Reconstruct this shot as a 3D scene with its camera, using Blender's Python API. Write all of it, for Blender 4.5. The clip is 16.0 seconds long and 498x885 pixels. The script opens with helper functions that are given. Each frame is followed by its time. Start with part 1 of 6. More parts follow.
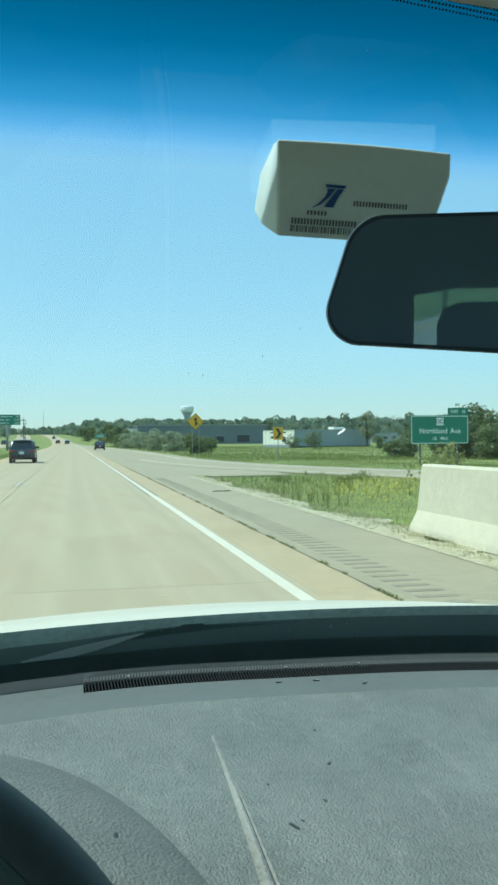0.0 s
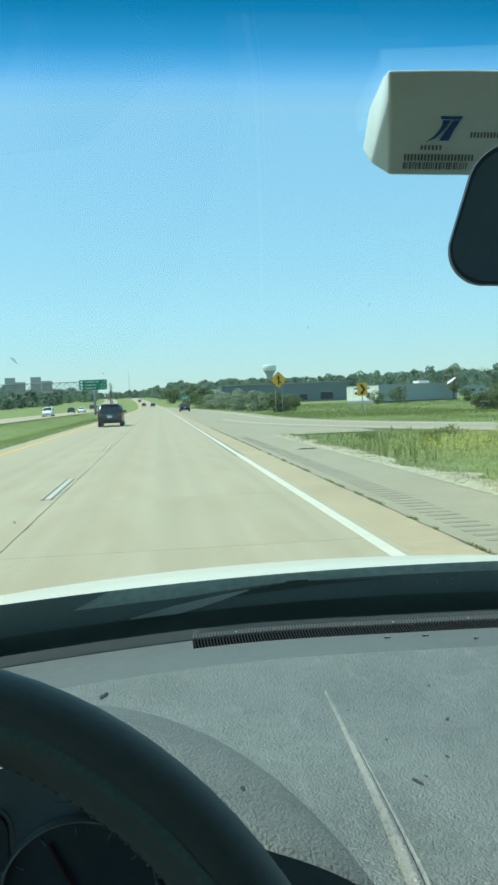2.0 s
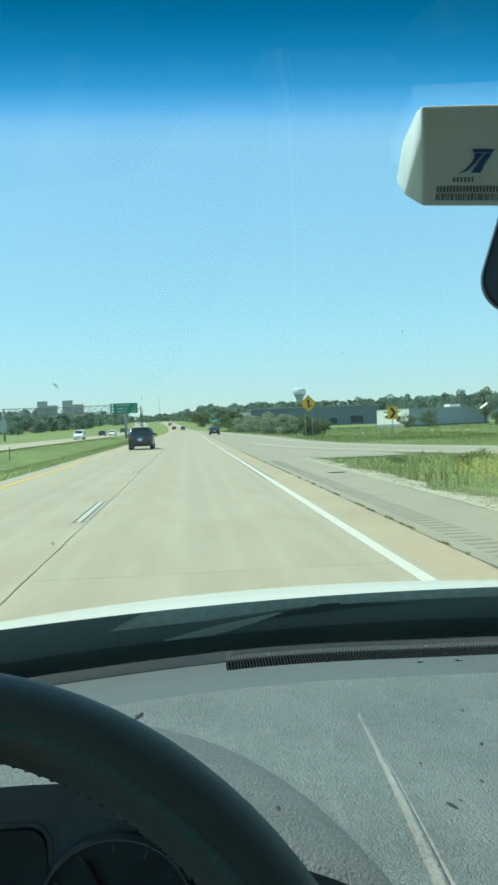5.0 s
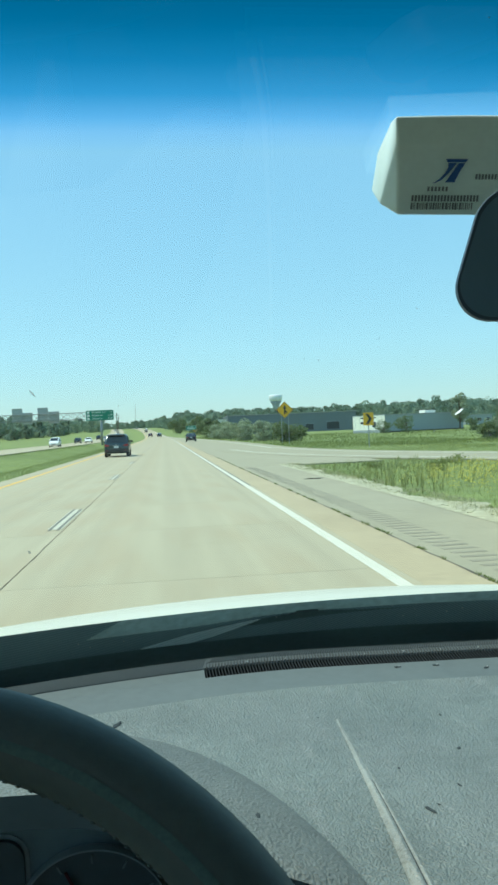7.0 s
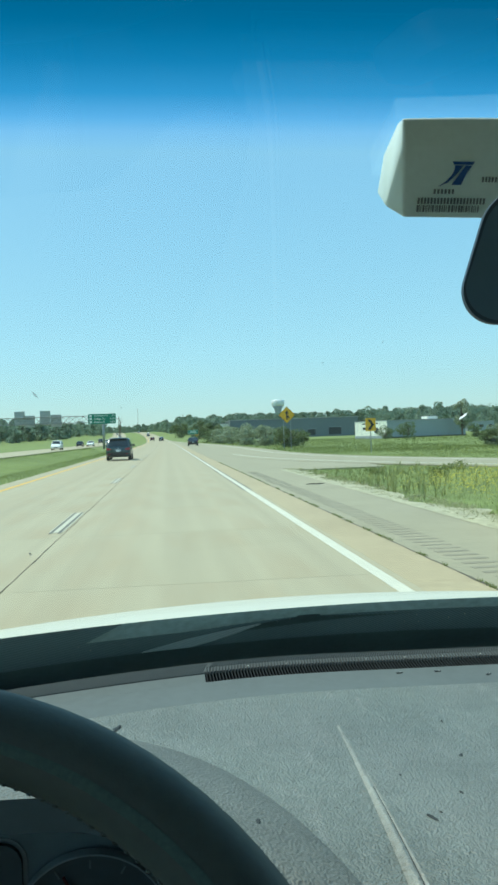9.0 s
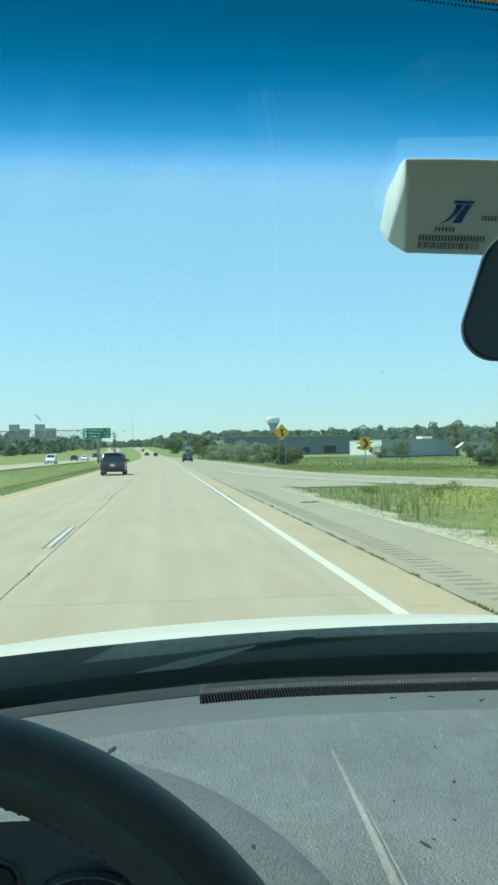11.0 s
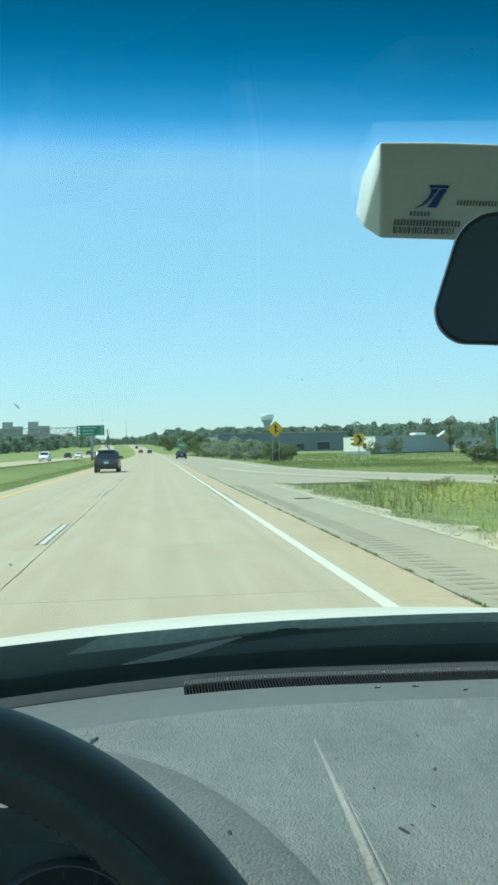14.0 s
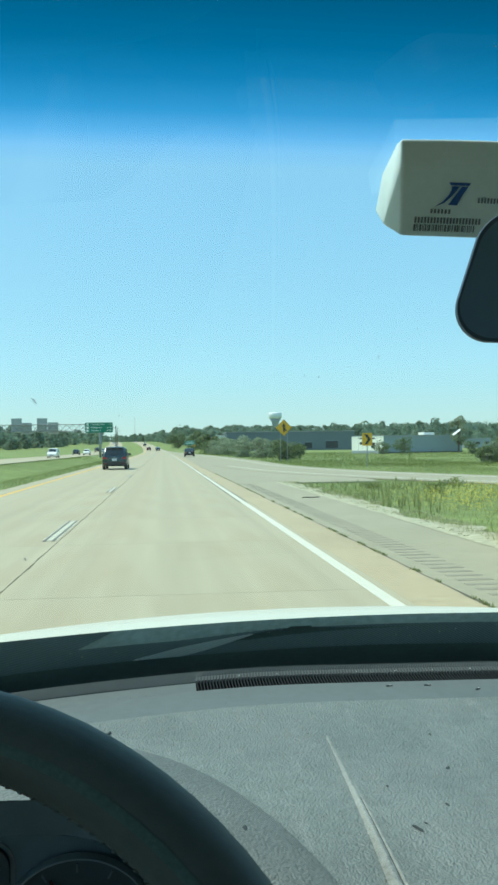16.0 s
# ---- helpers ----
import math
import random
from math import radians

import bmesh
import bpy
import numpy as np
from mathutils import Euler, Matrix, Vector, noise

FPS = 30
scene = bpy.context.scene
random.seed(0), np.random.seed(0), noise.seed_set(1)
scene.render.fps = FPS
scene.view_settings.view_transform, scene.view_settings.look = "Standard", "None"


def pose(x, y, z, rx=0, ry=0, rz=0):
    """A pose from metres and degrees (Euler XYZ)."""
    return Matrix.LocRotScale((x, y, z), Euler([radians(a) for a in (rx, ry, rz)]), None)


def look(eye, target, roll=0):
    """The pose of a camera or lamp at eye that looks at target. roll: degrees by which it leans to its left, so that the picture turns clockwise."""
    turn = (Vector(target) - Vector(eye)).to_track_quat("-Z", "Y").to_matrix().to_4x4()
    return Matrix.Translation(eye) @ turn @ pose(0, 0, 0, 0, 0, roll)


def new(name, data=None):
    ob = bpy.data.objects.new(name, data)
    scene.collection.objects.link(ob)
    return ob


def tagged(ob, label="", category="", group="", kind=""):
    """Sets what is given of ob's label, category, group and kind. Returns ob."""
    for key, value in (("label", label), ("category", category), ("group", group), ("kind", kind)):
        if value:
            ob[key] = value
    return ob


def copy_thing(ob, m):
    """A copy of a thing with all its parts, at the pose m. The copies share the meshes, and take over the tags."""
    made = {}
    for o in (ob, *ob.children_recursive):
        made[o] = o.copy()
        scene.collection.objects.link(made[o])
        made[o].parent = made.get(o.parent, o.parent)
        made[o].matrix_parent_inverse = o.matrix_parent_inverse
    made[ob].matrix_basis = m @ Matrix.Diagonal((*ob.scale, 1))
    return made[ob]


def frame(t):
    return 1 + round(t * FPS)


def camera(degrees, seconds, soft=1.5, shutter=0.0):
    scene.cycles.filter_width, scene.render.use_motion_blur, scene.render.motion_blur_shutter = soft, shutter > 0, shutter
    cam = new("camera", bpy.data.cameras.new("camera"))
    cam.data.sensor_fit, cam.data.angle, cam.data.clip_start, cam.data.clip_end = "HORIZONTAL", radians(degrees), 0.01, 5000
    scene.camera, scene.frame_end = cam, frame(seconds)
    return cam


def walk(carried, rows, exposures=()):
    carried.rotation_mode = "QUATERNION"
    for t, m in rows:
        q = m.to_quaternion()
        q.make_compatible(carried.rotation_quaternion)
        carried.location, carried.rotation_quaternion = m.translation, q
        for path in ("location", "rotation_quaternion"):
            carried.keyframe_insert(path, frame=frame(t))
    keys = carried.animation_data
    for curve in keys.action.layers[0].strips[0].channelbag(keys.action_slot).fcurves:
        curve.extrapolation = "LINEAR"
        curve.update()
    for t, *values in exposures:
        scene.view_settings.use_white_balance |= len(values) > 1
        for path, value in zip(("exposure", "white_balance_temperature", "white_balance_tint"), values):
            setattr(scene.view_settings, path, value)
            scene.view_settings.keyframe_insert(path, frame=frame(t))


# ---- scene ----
cam = camera(33.6, 16.0, soft=2.9)
# seconds, x, y, z, pitch, lean, yaw of the hand-held camera inside the car
PATH = [
    (0.0, 0.0261, 0.0066, 1.4737, -0.161, 0.452, -12.075),
    (0.5, 0.0098, 0.0183, 1.4675, -0.176, 0.046, -12.759),
    (1.0, 0.0052, 0.0266, 1.4634, -1.362, -0.276, -11.185),
    (1.5, 0.0050, 0.0261, 1.4670, -2.428, 0.447, -8.868),
    (2.0, 0.0098, 0.0218, 1.4708, -2.919, 2.311, -6.296),
    (2.5, 0.0134, 0.0196, 1.4718, -2.902, 3.044, -5.366),
    (3.0, 0.0081, 0.0237, 1.4599, -2.842, 2.731, -4.197),
    (3.5, 0.0101, 0.0074, 1.4696, -1.847, 2.178, -3.778),
    (6.0, -0.0019, 0.0115, 1.4730, -1.178, 2.105, -5.046),
    (6.5, -0.0039, 0.0102, 1.4741, -1.240, 2.052, -5.609),
    (7.0, 0.0037, 0.0088, 1.4723, -0.826, 2.474, -5.863),
    (7.5, -0.0011, 0.0146, 1.4718, -1.096, 2.344, -5.935),
    (8.0, 0.0005, 0.0098, 1.4750, -0.798, 2.169, -5.618),
    (8.5, 0.0038, 0.0127, 1.4701, -0.636, 2.138, -5.643),
    (11.0, -0.0018, 0.0036, 1.4779, 0.675, 1.027, -6.096),
    (11.5, -0.0000, 0.0013, 1.4781, 0.932, 0.893, -6.111),
    (12.0, 0.0006, -0.0004, 1.4803, 0.790, 0.930, -6.198),
    (12.5, -0.0004, 0.0034, 1.4766, 0.652, 0.810, -6.443),
    (13.0, 0.0024, 0.0058, 1.4738, 0.431, 0.938, -6.583),
    (13.5, 0.0003, 0.0077, 1.4723, 0.132, 0.995, -6.752),
    (14.0, 0.0094, 0.0039, 1.4709, 0.446, 1.233, -6.517),
    (14.5, 0.0082, 0.0038, 1.4708, 0.376, 0.969, -6.470),
    (15.0, 0.0032, 0.0005, 1.4694, 0.407, 0.567, -6.227),
    (15.5, 0.0023, 0.0059, 1.4661, 0.391, 0.703, -6.181),
    (16.0, 0.0031, 0.0039, 1.4698, 0.339, 0.729, -5.960),
]
walk(cam, [(t, pose(x, y, z, 90 + p, r, w)) for t, x, y, z, p, r, w in PATH], ((0, 0.02, 6450, 0), (1, 0.05, 6450, 0), (2, 0.02, 6450, 0), (3, -0.03, 6450, 0), (6, 0.05, 6450, 0), (7.5, 0.06, 6450, 0), (8.5, 0.0, 6450, 0), (11, 0.05, 6450, 0), (12, 0.03, 6450, 0), (13, 0.07, 6450, 0), (16, 0.07, 6450, 0)))

# ---- light ----
SUN = Vector((-0.41, 0.12, 0.90)).normalized()
world = bpy.data.worlds.new("sky")
scene.world = world
world.use_nodes = True
sky = world.node_tree.nodes.new("ShaderNodeTexSky")
sky.sky_type = "NISHITA"
sky.sun_disc = False
sky.sun_elevation = math.asin(SUN.z)
sky.sun_rotation = math.atan2(SUN.x, SUN.y)
sky.air_density, sky.dust_density, sky.ozone_density = 1.0, 0.15, 0.0
# summer haze: a pale blue veil over the clear sky
veil = world.node_tree.nodes.new("ShaderNodeMix")
veil.data_type = "RGBA"
veil.inputs[0].default_value = 0.65
where = world.node_tree.nodes.new("ShaderNodeTexCoord")
split = world.node_tree.nodes.new("ShaderNodeSeparateXYZ")
haze = world.node_tree.nodes.new("ShaderNodeValToRGB")
for k, (p, c) in enumerate(((0.0, (0.208, 0.428, 0.560)), (0.10, (0.235, 0.51, 0.74)), (0.30, (0.20, 0.48, 0.78)))):
    e = haze.color_ramp.elements[k] if k < 2 else haze.color_ramp.elements.new(p)
    e.position, e.color = p, (*c, 1)
gain = world.node_tree.nodes.new("ShaderNodeVectorMath")
gain.operation = "SCALE"
gain.inputs["Scale"].default_value = 9.9
world.node_tree.links.new(where.outputs["Generated"], split.inputs[0])
world.node_tree.links.new(split.outputs[2], haze.inputs[0])
world.node_tree.links.new(haze.outputs[0], gain.inputs[0])
world.node_tree.links.new(gain.outputs[0], veil.inputs[7])
world.node_tree.links.new(sky.outputs[0], veil.inputs[6])
world.node_tree.links.new(veil.outputs[2], world.node_tree.nodes["Background"].inputs[0])
world.node_tree.nodes["Background"].inputs[1].default_value = 0.15
sun = new("sun", bpy.data.lights.new("sun", "SUN"))
sun.data.energy, sun.data.angle, sun.data.color = 4.2, radians(0.53), (1.0, 0.96, 0.88)
sun.matrix_world = look((0, 0, 60), Vector((0, 0, 60)) - SUN)

# ---- materials ----
def mat(name, col, rough=0.6, metal=0.0, var=0.15, scale=6.0, bump=0.0, bscale=40.0, spec=0.5, rnd=0.0):
    """Principled surface with two scales of colour variation and a fine relief."""
    m = bpy.data.materials.new(name)
    m.use_nodes = True
    nt = m.node_tree
    b = nt.nodes["Principled BSDF"]
    b.inputs["Roughness"].default_value, b.inputs["Metallic"].default_value = rough, metal
    b.inputs["Specular IOR Level"].default_value = spec
    tc = nt.nodes.new("ShaderNodeTexCoord")
    n1, n2 = nt.nodes.new("ShaderNodeTexNoise"), nt.nodes.new("ShaderNodeTexNoise")
    n1.inputs["Scale"].default_value, n2.inputs["Scale"].default_value = scale, scale * 11
    n1.inputs["Detail"].default_value = 5
    add = nt.nodes.new("ShaderNodeMath")
    add.operation = "ADD"
    nt.links.new(tc.outputs["Object"], n1.inputs["Vector"])
    nt.links.new(tc.outputs["Object"], n2.inputs["Vector"])
    nt.links.new(n1.outputs["Fac"], add.inputs[0])
    nt.links.new(n2.outputs["Fac"], add.inputs[1])
    fac = add.outputs[0]
    if rnd:
        oi = nt.nodes.new("ShaderNodeObjectInfo")
        k = nt.nodes.new("ShaderNodeMath")
        k.operation = "MULTIPLY_ADD"
        k.inputs[1].default_value = rnd
        nt.links.new(oi.outputs["Random"], k.inputs[0])
        nt.links.new(fac, k.inputs[2])
        fac = k.outputs[0]
    ramp = nt.nodes.new("ShaderNodeMapRange")
    ramp.inputs[1].default_value, ramp.inputs[2].default_value = 0.6, 1.4 + rnd
    nt.links.new(fac, ramp.inputs[0])
    mix = nt.nodes.new("ShaderNodeMix")
    mix.data_type = "RGBA"
    mix.inputs[6].default_value = (*[c * (1 - var) for c in col], 1)
    mix.inputs[7].default_value = (*[min(1, c * (1 + var)) for c in col], 1)
    nt.links.new(ramp.outputs[0], mix.inputs[0])
    nt.links.new(mix.outputs[2], b.inputs["Base Color"])
    if bump:
        nb = nt.nodes.new("ShaderNodeTexNoise")
        nb.inputs["Scale"].default_value, nb.inputs["Detail"].default_value = bscale, 4
        bp = nt.nodes.new("ShaderNodeBump")
        bp.inputs["Strength"].default_value, bp.inputs["Distance"].default_value = bump, 0.4 / bscale
        nt.links.new(tc.outputs["Object"], nb.inputs["Vector"])
        nt.links.new(nb.outputs["Fac"], bp.inputs["Height"])
        nt.links.new(bp.outputs[0], b.inputs["Normal"])
    return m


def leather(name, col, rough, grain, depth):
    """Moulded vinyl with a pebbled leather grain."""
    m = mat(name, col, rough, var=0.24, scale=9)
    nt = m.node_tree
    b, tc = nt.nodes["Principled BSDF"], nt.nodes["Texture Coordinate"]
    warp = nt.nodes.new("ShaderNodeTexNoise")
    warp.inputs["Scale"].default_value = grain * 0.35
    mixv = nt.nodes.new("ShaderNodeMix")
    mixv.data_type = "RGBA"
    mixv.inputs[0].default_value = 0.006
    nt.links.new(tc.outputs["Object"], warp.inputs["Vector"])
    nt.links.new(tc.outputs["Object"], mixv.inputs[6])
    nt.links.new(warp.outputs["Color"], mixv.inputs[7])
    vor = nt.nodes.new("ShaderNodeTexVoronoi")
    vor.feature = "SMOOTH_F1"
    vor.inputs["Scale"].default_value = grain
    lay = nt.nodes.new("ShaderNodeMapping")
    lay.inputs["Rotation"].default_value, lay.inputs["Scale"].default_value = (0, 0, 0.5), (1.05, 0.75, 1.0)
    nt.links.new(mixv.outputs[2], lay.inputs[0])
    nt.links.new(lay.outputs[0], vor.inputs["Vector"])
    bp = nt.nodes.new("ShaderNodeBump")
    bp.invert = True
    bp.inputs["Strength"].default_value, bp.inputs["Distance"].default_value = depth, 1.05 / grain
    nt.links.new(vor.outputs["Distance"], bp.inputs["Height"])
    nt.links.new(bp.outputs[0], b.inputs["Normal"])
    return m


def scuffed(m):
    """Dusty smears and short pale scuffs over the vinyl."""
    nt = m.node_tree
    tc, b = nt.nodes["Texture Coordinate"], nt.nodes["Principled BSDF"]
    col = b.inputs["Base Color"].links[0].from_socket
    for size, stretch, lo, hi, most, tone in ((6, (1.0, 0.8, 1), 0.44, 0.66, 0.32, (0.110, 0.128, 0.116)), (16, (1.0, 0.55, 1), 0.42, 0.75, 0.34, (0.235, 0.255, 0.235)), (70, (1.0, 0.22, 1), 0.60, 0.74, 0.42, (0.27, 0.29, 0.27)), (34, (0.35, 1.0, 1), 0.62, 0.78, 0.38, (0.085, 0.10, 0.095))):
        mp, tex, span, mix = nt.nodes.new("ShaderNodeMapping"), nt.nodes.new("ShaderNodeTexNoise"), nt.nodes.new("ShaderNodeMapRange"), nt.nodes.new("ShaderNodeMix")
        mp.inputs["Scale"].default_value, mp.inputs["Rotation"].default_value = stretch, (0, 0, 0.35)
        tex.inputs["Scale"].default_value, tex.inputs["Detail"].default_value = size, 5
        span.inputs[1].default_value, span.inputs[2].default_value, span.inputs[4].default_value = lo, hi, most
        mix.data_type = "RGBA"
        mix.inputs[7].default_value = (*tone, 1)
        nt.links.new(tc.outputs["Object"], mp.inputs[0])
        nt.links.new(mp.outputs[0], tex.inputs["Vector"])
        nt.links.new(tex.outputs["Fac"], span.inputs[0])
        nt.links.new(span.outputs[0], mix.inputs[0])
        nt.links.new(col, mix.inputs[6])
        col = mix.outputs[2]
    nt.links.new(col, b.inputs["Base Color"])
    return m


def glass_tint():
    """Windscreen glass, faintly green, with a blue shade band along its upper edge."""
    m = bpy.data.materials.new("windscreen_glass")
    m.use_nodes = True
    nt = m.node_tree
    nt.nodes.remove(nt.nodes["Principled BSDF"])
    out = nt.nodes["Material Output"]
    tc, sep = nt.nodes.new("ShaderNodeTexCoord"), nt.nodes.new("ShaderNodeSeparateXYZ")
    mr, ramp = nt.nodes.new("ShaderNodeMapRange"), nt.nodes.new("ShaderNodeValToRGB")
    mr.inputs[1].default_value, mr.inputs[2].default_value = 1.612, 1.712
    stops = [(0.30, (0.95, 1.0, 0.93)), (0.38, (0.76, 0.92, 0.96)), (0.44, (0.44, 0.76, 0.90)), (0.53, (0.15, 0.55, 0.72)), (0.65, (0.05, 0.385, 0.53)), (0.78, (0.016, 0.265, 0.37)), (0.95, (0.008, 0.18, 0.25))]
    el = ramp.color_ramp.elements
    for k, (p, c) in enumerate(stops):
        e = el[k] if k < 2 else el.new(p)
        e.position, e.color = p, (*c, 1)
    tr, gl, ms = nt.nodes.new("ShaderNodeBsdfTransparent"), nt.nodes.new("ShaderNodeBsdfGlossy"), nt.nodes.new("ShaderNodeMixShader")
    gl.inputs["Roughness"].default_value = 0.0
    ms.inputs[0].default_value = 0.072
    for a, b in ((tc.outputs["Object"], sep.inputs[0]), (sep.outputs[2], mr.inputs[0]), (mr.outputs[0], ramp.inputs[0]), (ramp.outputs[0], tr.inputs[0]), (tr.outputs[0], ms.inputs[1]), (gl.outputs[0], ms.inputs[2]), (ms.outputs[0], out.inputs[0])):
        nt.links.new(a, b)
    return m


def leafmat(name, dark, light, scale=0.6, sheer_share=0.45):
    m = mat(name, dark, 0.55, var=0.0, scale=scale, spec=0.3)
    nt = m.node_tree
    mix = next(n for n in nt.nodes if n.type == "MIX")
    mix.inputs[6].default_value, mix.inputs[7].default_value = (*dark, 1), (*light, 1)
    geo = nt.nodes.new("ShaderNodeNewGeometry")
    k = nt.nodes.new("ShaderNodeMath")
    k.operation = "MULTIPLY_ADD"
    k.inputs[1].default_value = 0.8
    add = next(n for n in nt.nodes if n.type == "MATH" and n.operation == "ADD")
    rng = next(n for n in nt.nodes if n.type == "MAP_RANGE")
    rng.inputs[1].default_value, rng.inputs[2].default_value = 0.7, 1.9
    nt.links.new(geo.outputs["Random Per Island"], k.inputs[0])
    nt.links.new(add.outputs[0], k.inputs[2])
    nt.links.new(k.outputs[0], rng.inputs[0])
    tl, ms = nt.nodes.new("ShaderNodeBsdfTranslucent"), nt.nodes.new("ShaderNodeMixShader")
    ms.inputs[0].default_value = sheer_share
    nt.links.new(mix.outputs[2], tl.inputs[0])
    nt.links.new(nt.nodes["Principled BSDF"].outputs[0], ms.inputs[1])
    nt.links.new(tl.outputs[0], ms.inputs[2])
    nt.links.new(ms.outputs[0], nt.nodes["Material Output"].inputs[0])
    return m


def streaked(m):
    """Stretches the broad stains along the way the wheels run."""
    nt = m.node_tree
    tc = nt.nodes["Texture Coordinate"]
    mp = nt.nodes.new("ShaderNodeMapping")
    mp.inputs["Scale"].default_value = (5.0, 0.035, 1.0)
    n1 = nt.nodes["Noise Texture"]
    nt.links.new(tc.outputs["Object"], mp.inputs[0])
    nt.links.new(mp.outputs[0], n1.inputs["Vector"])
    fine = nt.nodes.new("ShaderNodeMapping")
    fine.inputs["Scale"].default_value = (1.1, 0.03, 1.0)
    nt.links.new(tc.outputs["Object"], fine.inputs[0])
    nt.links.new(fine.outputs[0], nt.nodes["Noise Texture.001"].inputs["Vector"])
    # rusty tan stains worn into the wheel tracks
    stain, span, rust = nt.nodes.new("ShaderNodeTexNoise"), nt.nodes.new("ShaderNodeMapRange"), nt.nodes.new("ShaderNodeMix")
    wide = nt.nodes.new("ShaderNodeMapping")
    wide.inputs["Scale"].default_value = (1.6, 0.30, 1.0)
    stain.inputs["Scale"].default_value, stain.inputs["Detail"].default_value = 0.75, 6
    span.inputs[1].default_value, span.inputs[2].default_value, span.inputs[4].default_value = 0.46, 0.70, 0.55
    rust.data_type = "RGBA"
    rust.inputs[7].default_value = (0.375, 0.288, 0.178, 1)
    mix = next(n for n in nt.nodes if n.type == "MIX" and n.outputs[2].is_linked)
    nt.links.new(tc.outputs["Object"], wide.inputs[0])
    nt.links.new(wide.outputs[0], stain.inputs["Vector"])
    nt.links.new(stain.outputs["Fac"], span.inputs[0])
    nt.links.new(span.outputs[0], rust.inputs[0])
    nt.links.new(mix.outputs[2], rust.inputs[6])
    nt.links.new(rust.outputs[2], nt.nodes["Principled BSDF"].inputs["Base Color"])
    return m


M_CONC = streaked(mat("concrete_road", (0.406, 0.352, 0.240), 0.85, var=0.13, scale=0.30, bump=0.2, bscale=30, rnd=0.10))
M_CONC2 = mat("concrete_edge", (0.425, 0.342, 0.216), 0.9, var=0.14, scale=0.5, bump=0.2, bscale=30)
M_JOINT = mat("joint_sealant", (0.06, 0.055, 0.045), 0.9)
M_CRACK = mat("crack_dirt", (0.13, 0.11, 0.08), 0.95, var=0.3, scale=3)
M_ASPH = mat("asphalt_worn", (0.335, 0.299, 0.206), 0.9, var=0.14, scale=0.6, bump=0.3, bscale=50)
M_RUMBSHADE = mat("groove_shade", (0.268, 0.236, 0.174), 0.95, var=0.25, scale=3)
M_WHITE = mat("road_paint_white", (0.63, 0.595, 0.48), 0.7, var=0.10, scale=2.5, bump=0.1)
M_DASHW = mat("road_paint_worn", (0.56, 0.52, 0.405), 0.75, var=0.16, scale=3.0, bump=0.1)
M_BLACKP = mat("road_paint_black", (0.17, 0.16, 0.13), 0.8, var=0.2, scale=2)
M_YELL = mat("road_paint_yellow", (0.78, 0.45, 0.06), 0.7, var=0.14, scale=2.5)
M_GRASSG = mat("grass_ground", (0.188, 0.228, 0.064), 0.95, var=0.38, scale=0.08, bump=0.4, bscale=3)
M_BLADE = leafmat("grass_blade", (0.138, 0.182, 0.046), (0.270, 0.290, 0.090), 0.16, 0.5)
M_STEM = leafmat("weed_stem", (0.235, 0.265, 0.085), (0.370, 0.375, 0.160), 0.3, 0.6)
M_STRAW = leafmat("dry_straw", (0.235, 0.240, 0.105), (0.46, 0.44, 0.26), 0.5, 0.4)
M_BLOOM = mat("yellow_bloom", (0.52, 0.46, 0.06), 0.8, var=0.2)
M_GRAVEL = mat("gravel_pale", (0.42, 0.39, 0.265), 0.95, var=0.5, scale=5, bump=0.6, bscale=25)
M_LEAF = leafmat("leaf_green", (0.095, 0.14, 0.06), (0.19, 0.235, 0.10))
M_LEAFG = leafmat("leaf_grey_green", (0.19, 0.235, 0.145), (0.36, 0.41, 0.27))
# distance haze is put into this leaf colour, paler and bluer than M_LEAF
M_WOODSHAZE = leafmat("leaf_woods_hazed", (0.185, 0.265, 0.195), (0.265, 0.345, 0.245), 0.03, 0.6)
M_BARK = mat("bark", (0.12, 0.09, 0.065), 0.95, var=0.3, scale=6, bump=0.5)
M_GREEN = mat("sign_green", (0.005, 0.20, 0.125), 0.45, var=0.06)
M_SIGNW = mat("sign_white", (0.80, 0.83, 0.80), 0.45, var=0.04)
M_SIGNY = mat("sign_yellow", (0.82, 0.42, 0.02), 0.45, var=0.06)
M_SIGNK = mat("sign_black", (0.02, 0.02, 0.02), 0.5)
M_ALU = mat("sign_back_aluminium", (0.42, 0.44, 0.43), 0.5, 0.6, var=0.12)
M_STEEL = mat("galvanised_steel", (0.30, 0.32, 0.32), 0.5, 0.7, var=0.15)
M_POST = mat("dark_post", (0.10, 0.105, 0.10), 0.7, var=0.15)
M_WOODP = mat("pole_wood", (0.13, 0.10, 0.075), 0.9, var=0.2)
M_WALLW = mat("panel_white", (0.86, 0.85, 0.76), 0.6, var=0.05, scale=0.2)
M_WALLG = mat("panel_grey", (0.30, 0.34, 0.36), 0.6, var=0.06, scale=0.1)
M_WALLD = mat("panel_slate", (0.15, 0.18, 0.20), 0.65, var=0.08, scale=0.1)
M_ROOFG = mat("roof_membrane", (0.35, 0.36, 0.36), 0.8, var=0.1)
M_DOORD = mat("door_dark", (0.03, 0.035, 0.04), 0.5)
M_TOWERW = mat("tower_white", (0.72, 0.74, 0.76), 0.6, var=0.04)
M_TOWERS = mat("tower_shaft", (0.33, 0.36, 0.39), 0.6, var=0.06)
M_CITY = mat("far_concrete", (0.42, 0.42, 0.43), 0.8, var=0.08, scale=0.05)
M_PANE = mat("dark_pane", (0.02, 0.025, 0.03), 0.08, spec=0.8)
M_TYRE = mat("tyre_rubber", (0.02, 0.02, 0.02), 0.85)
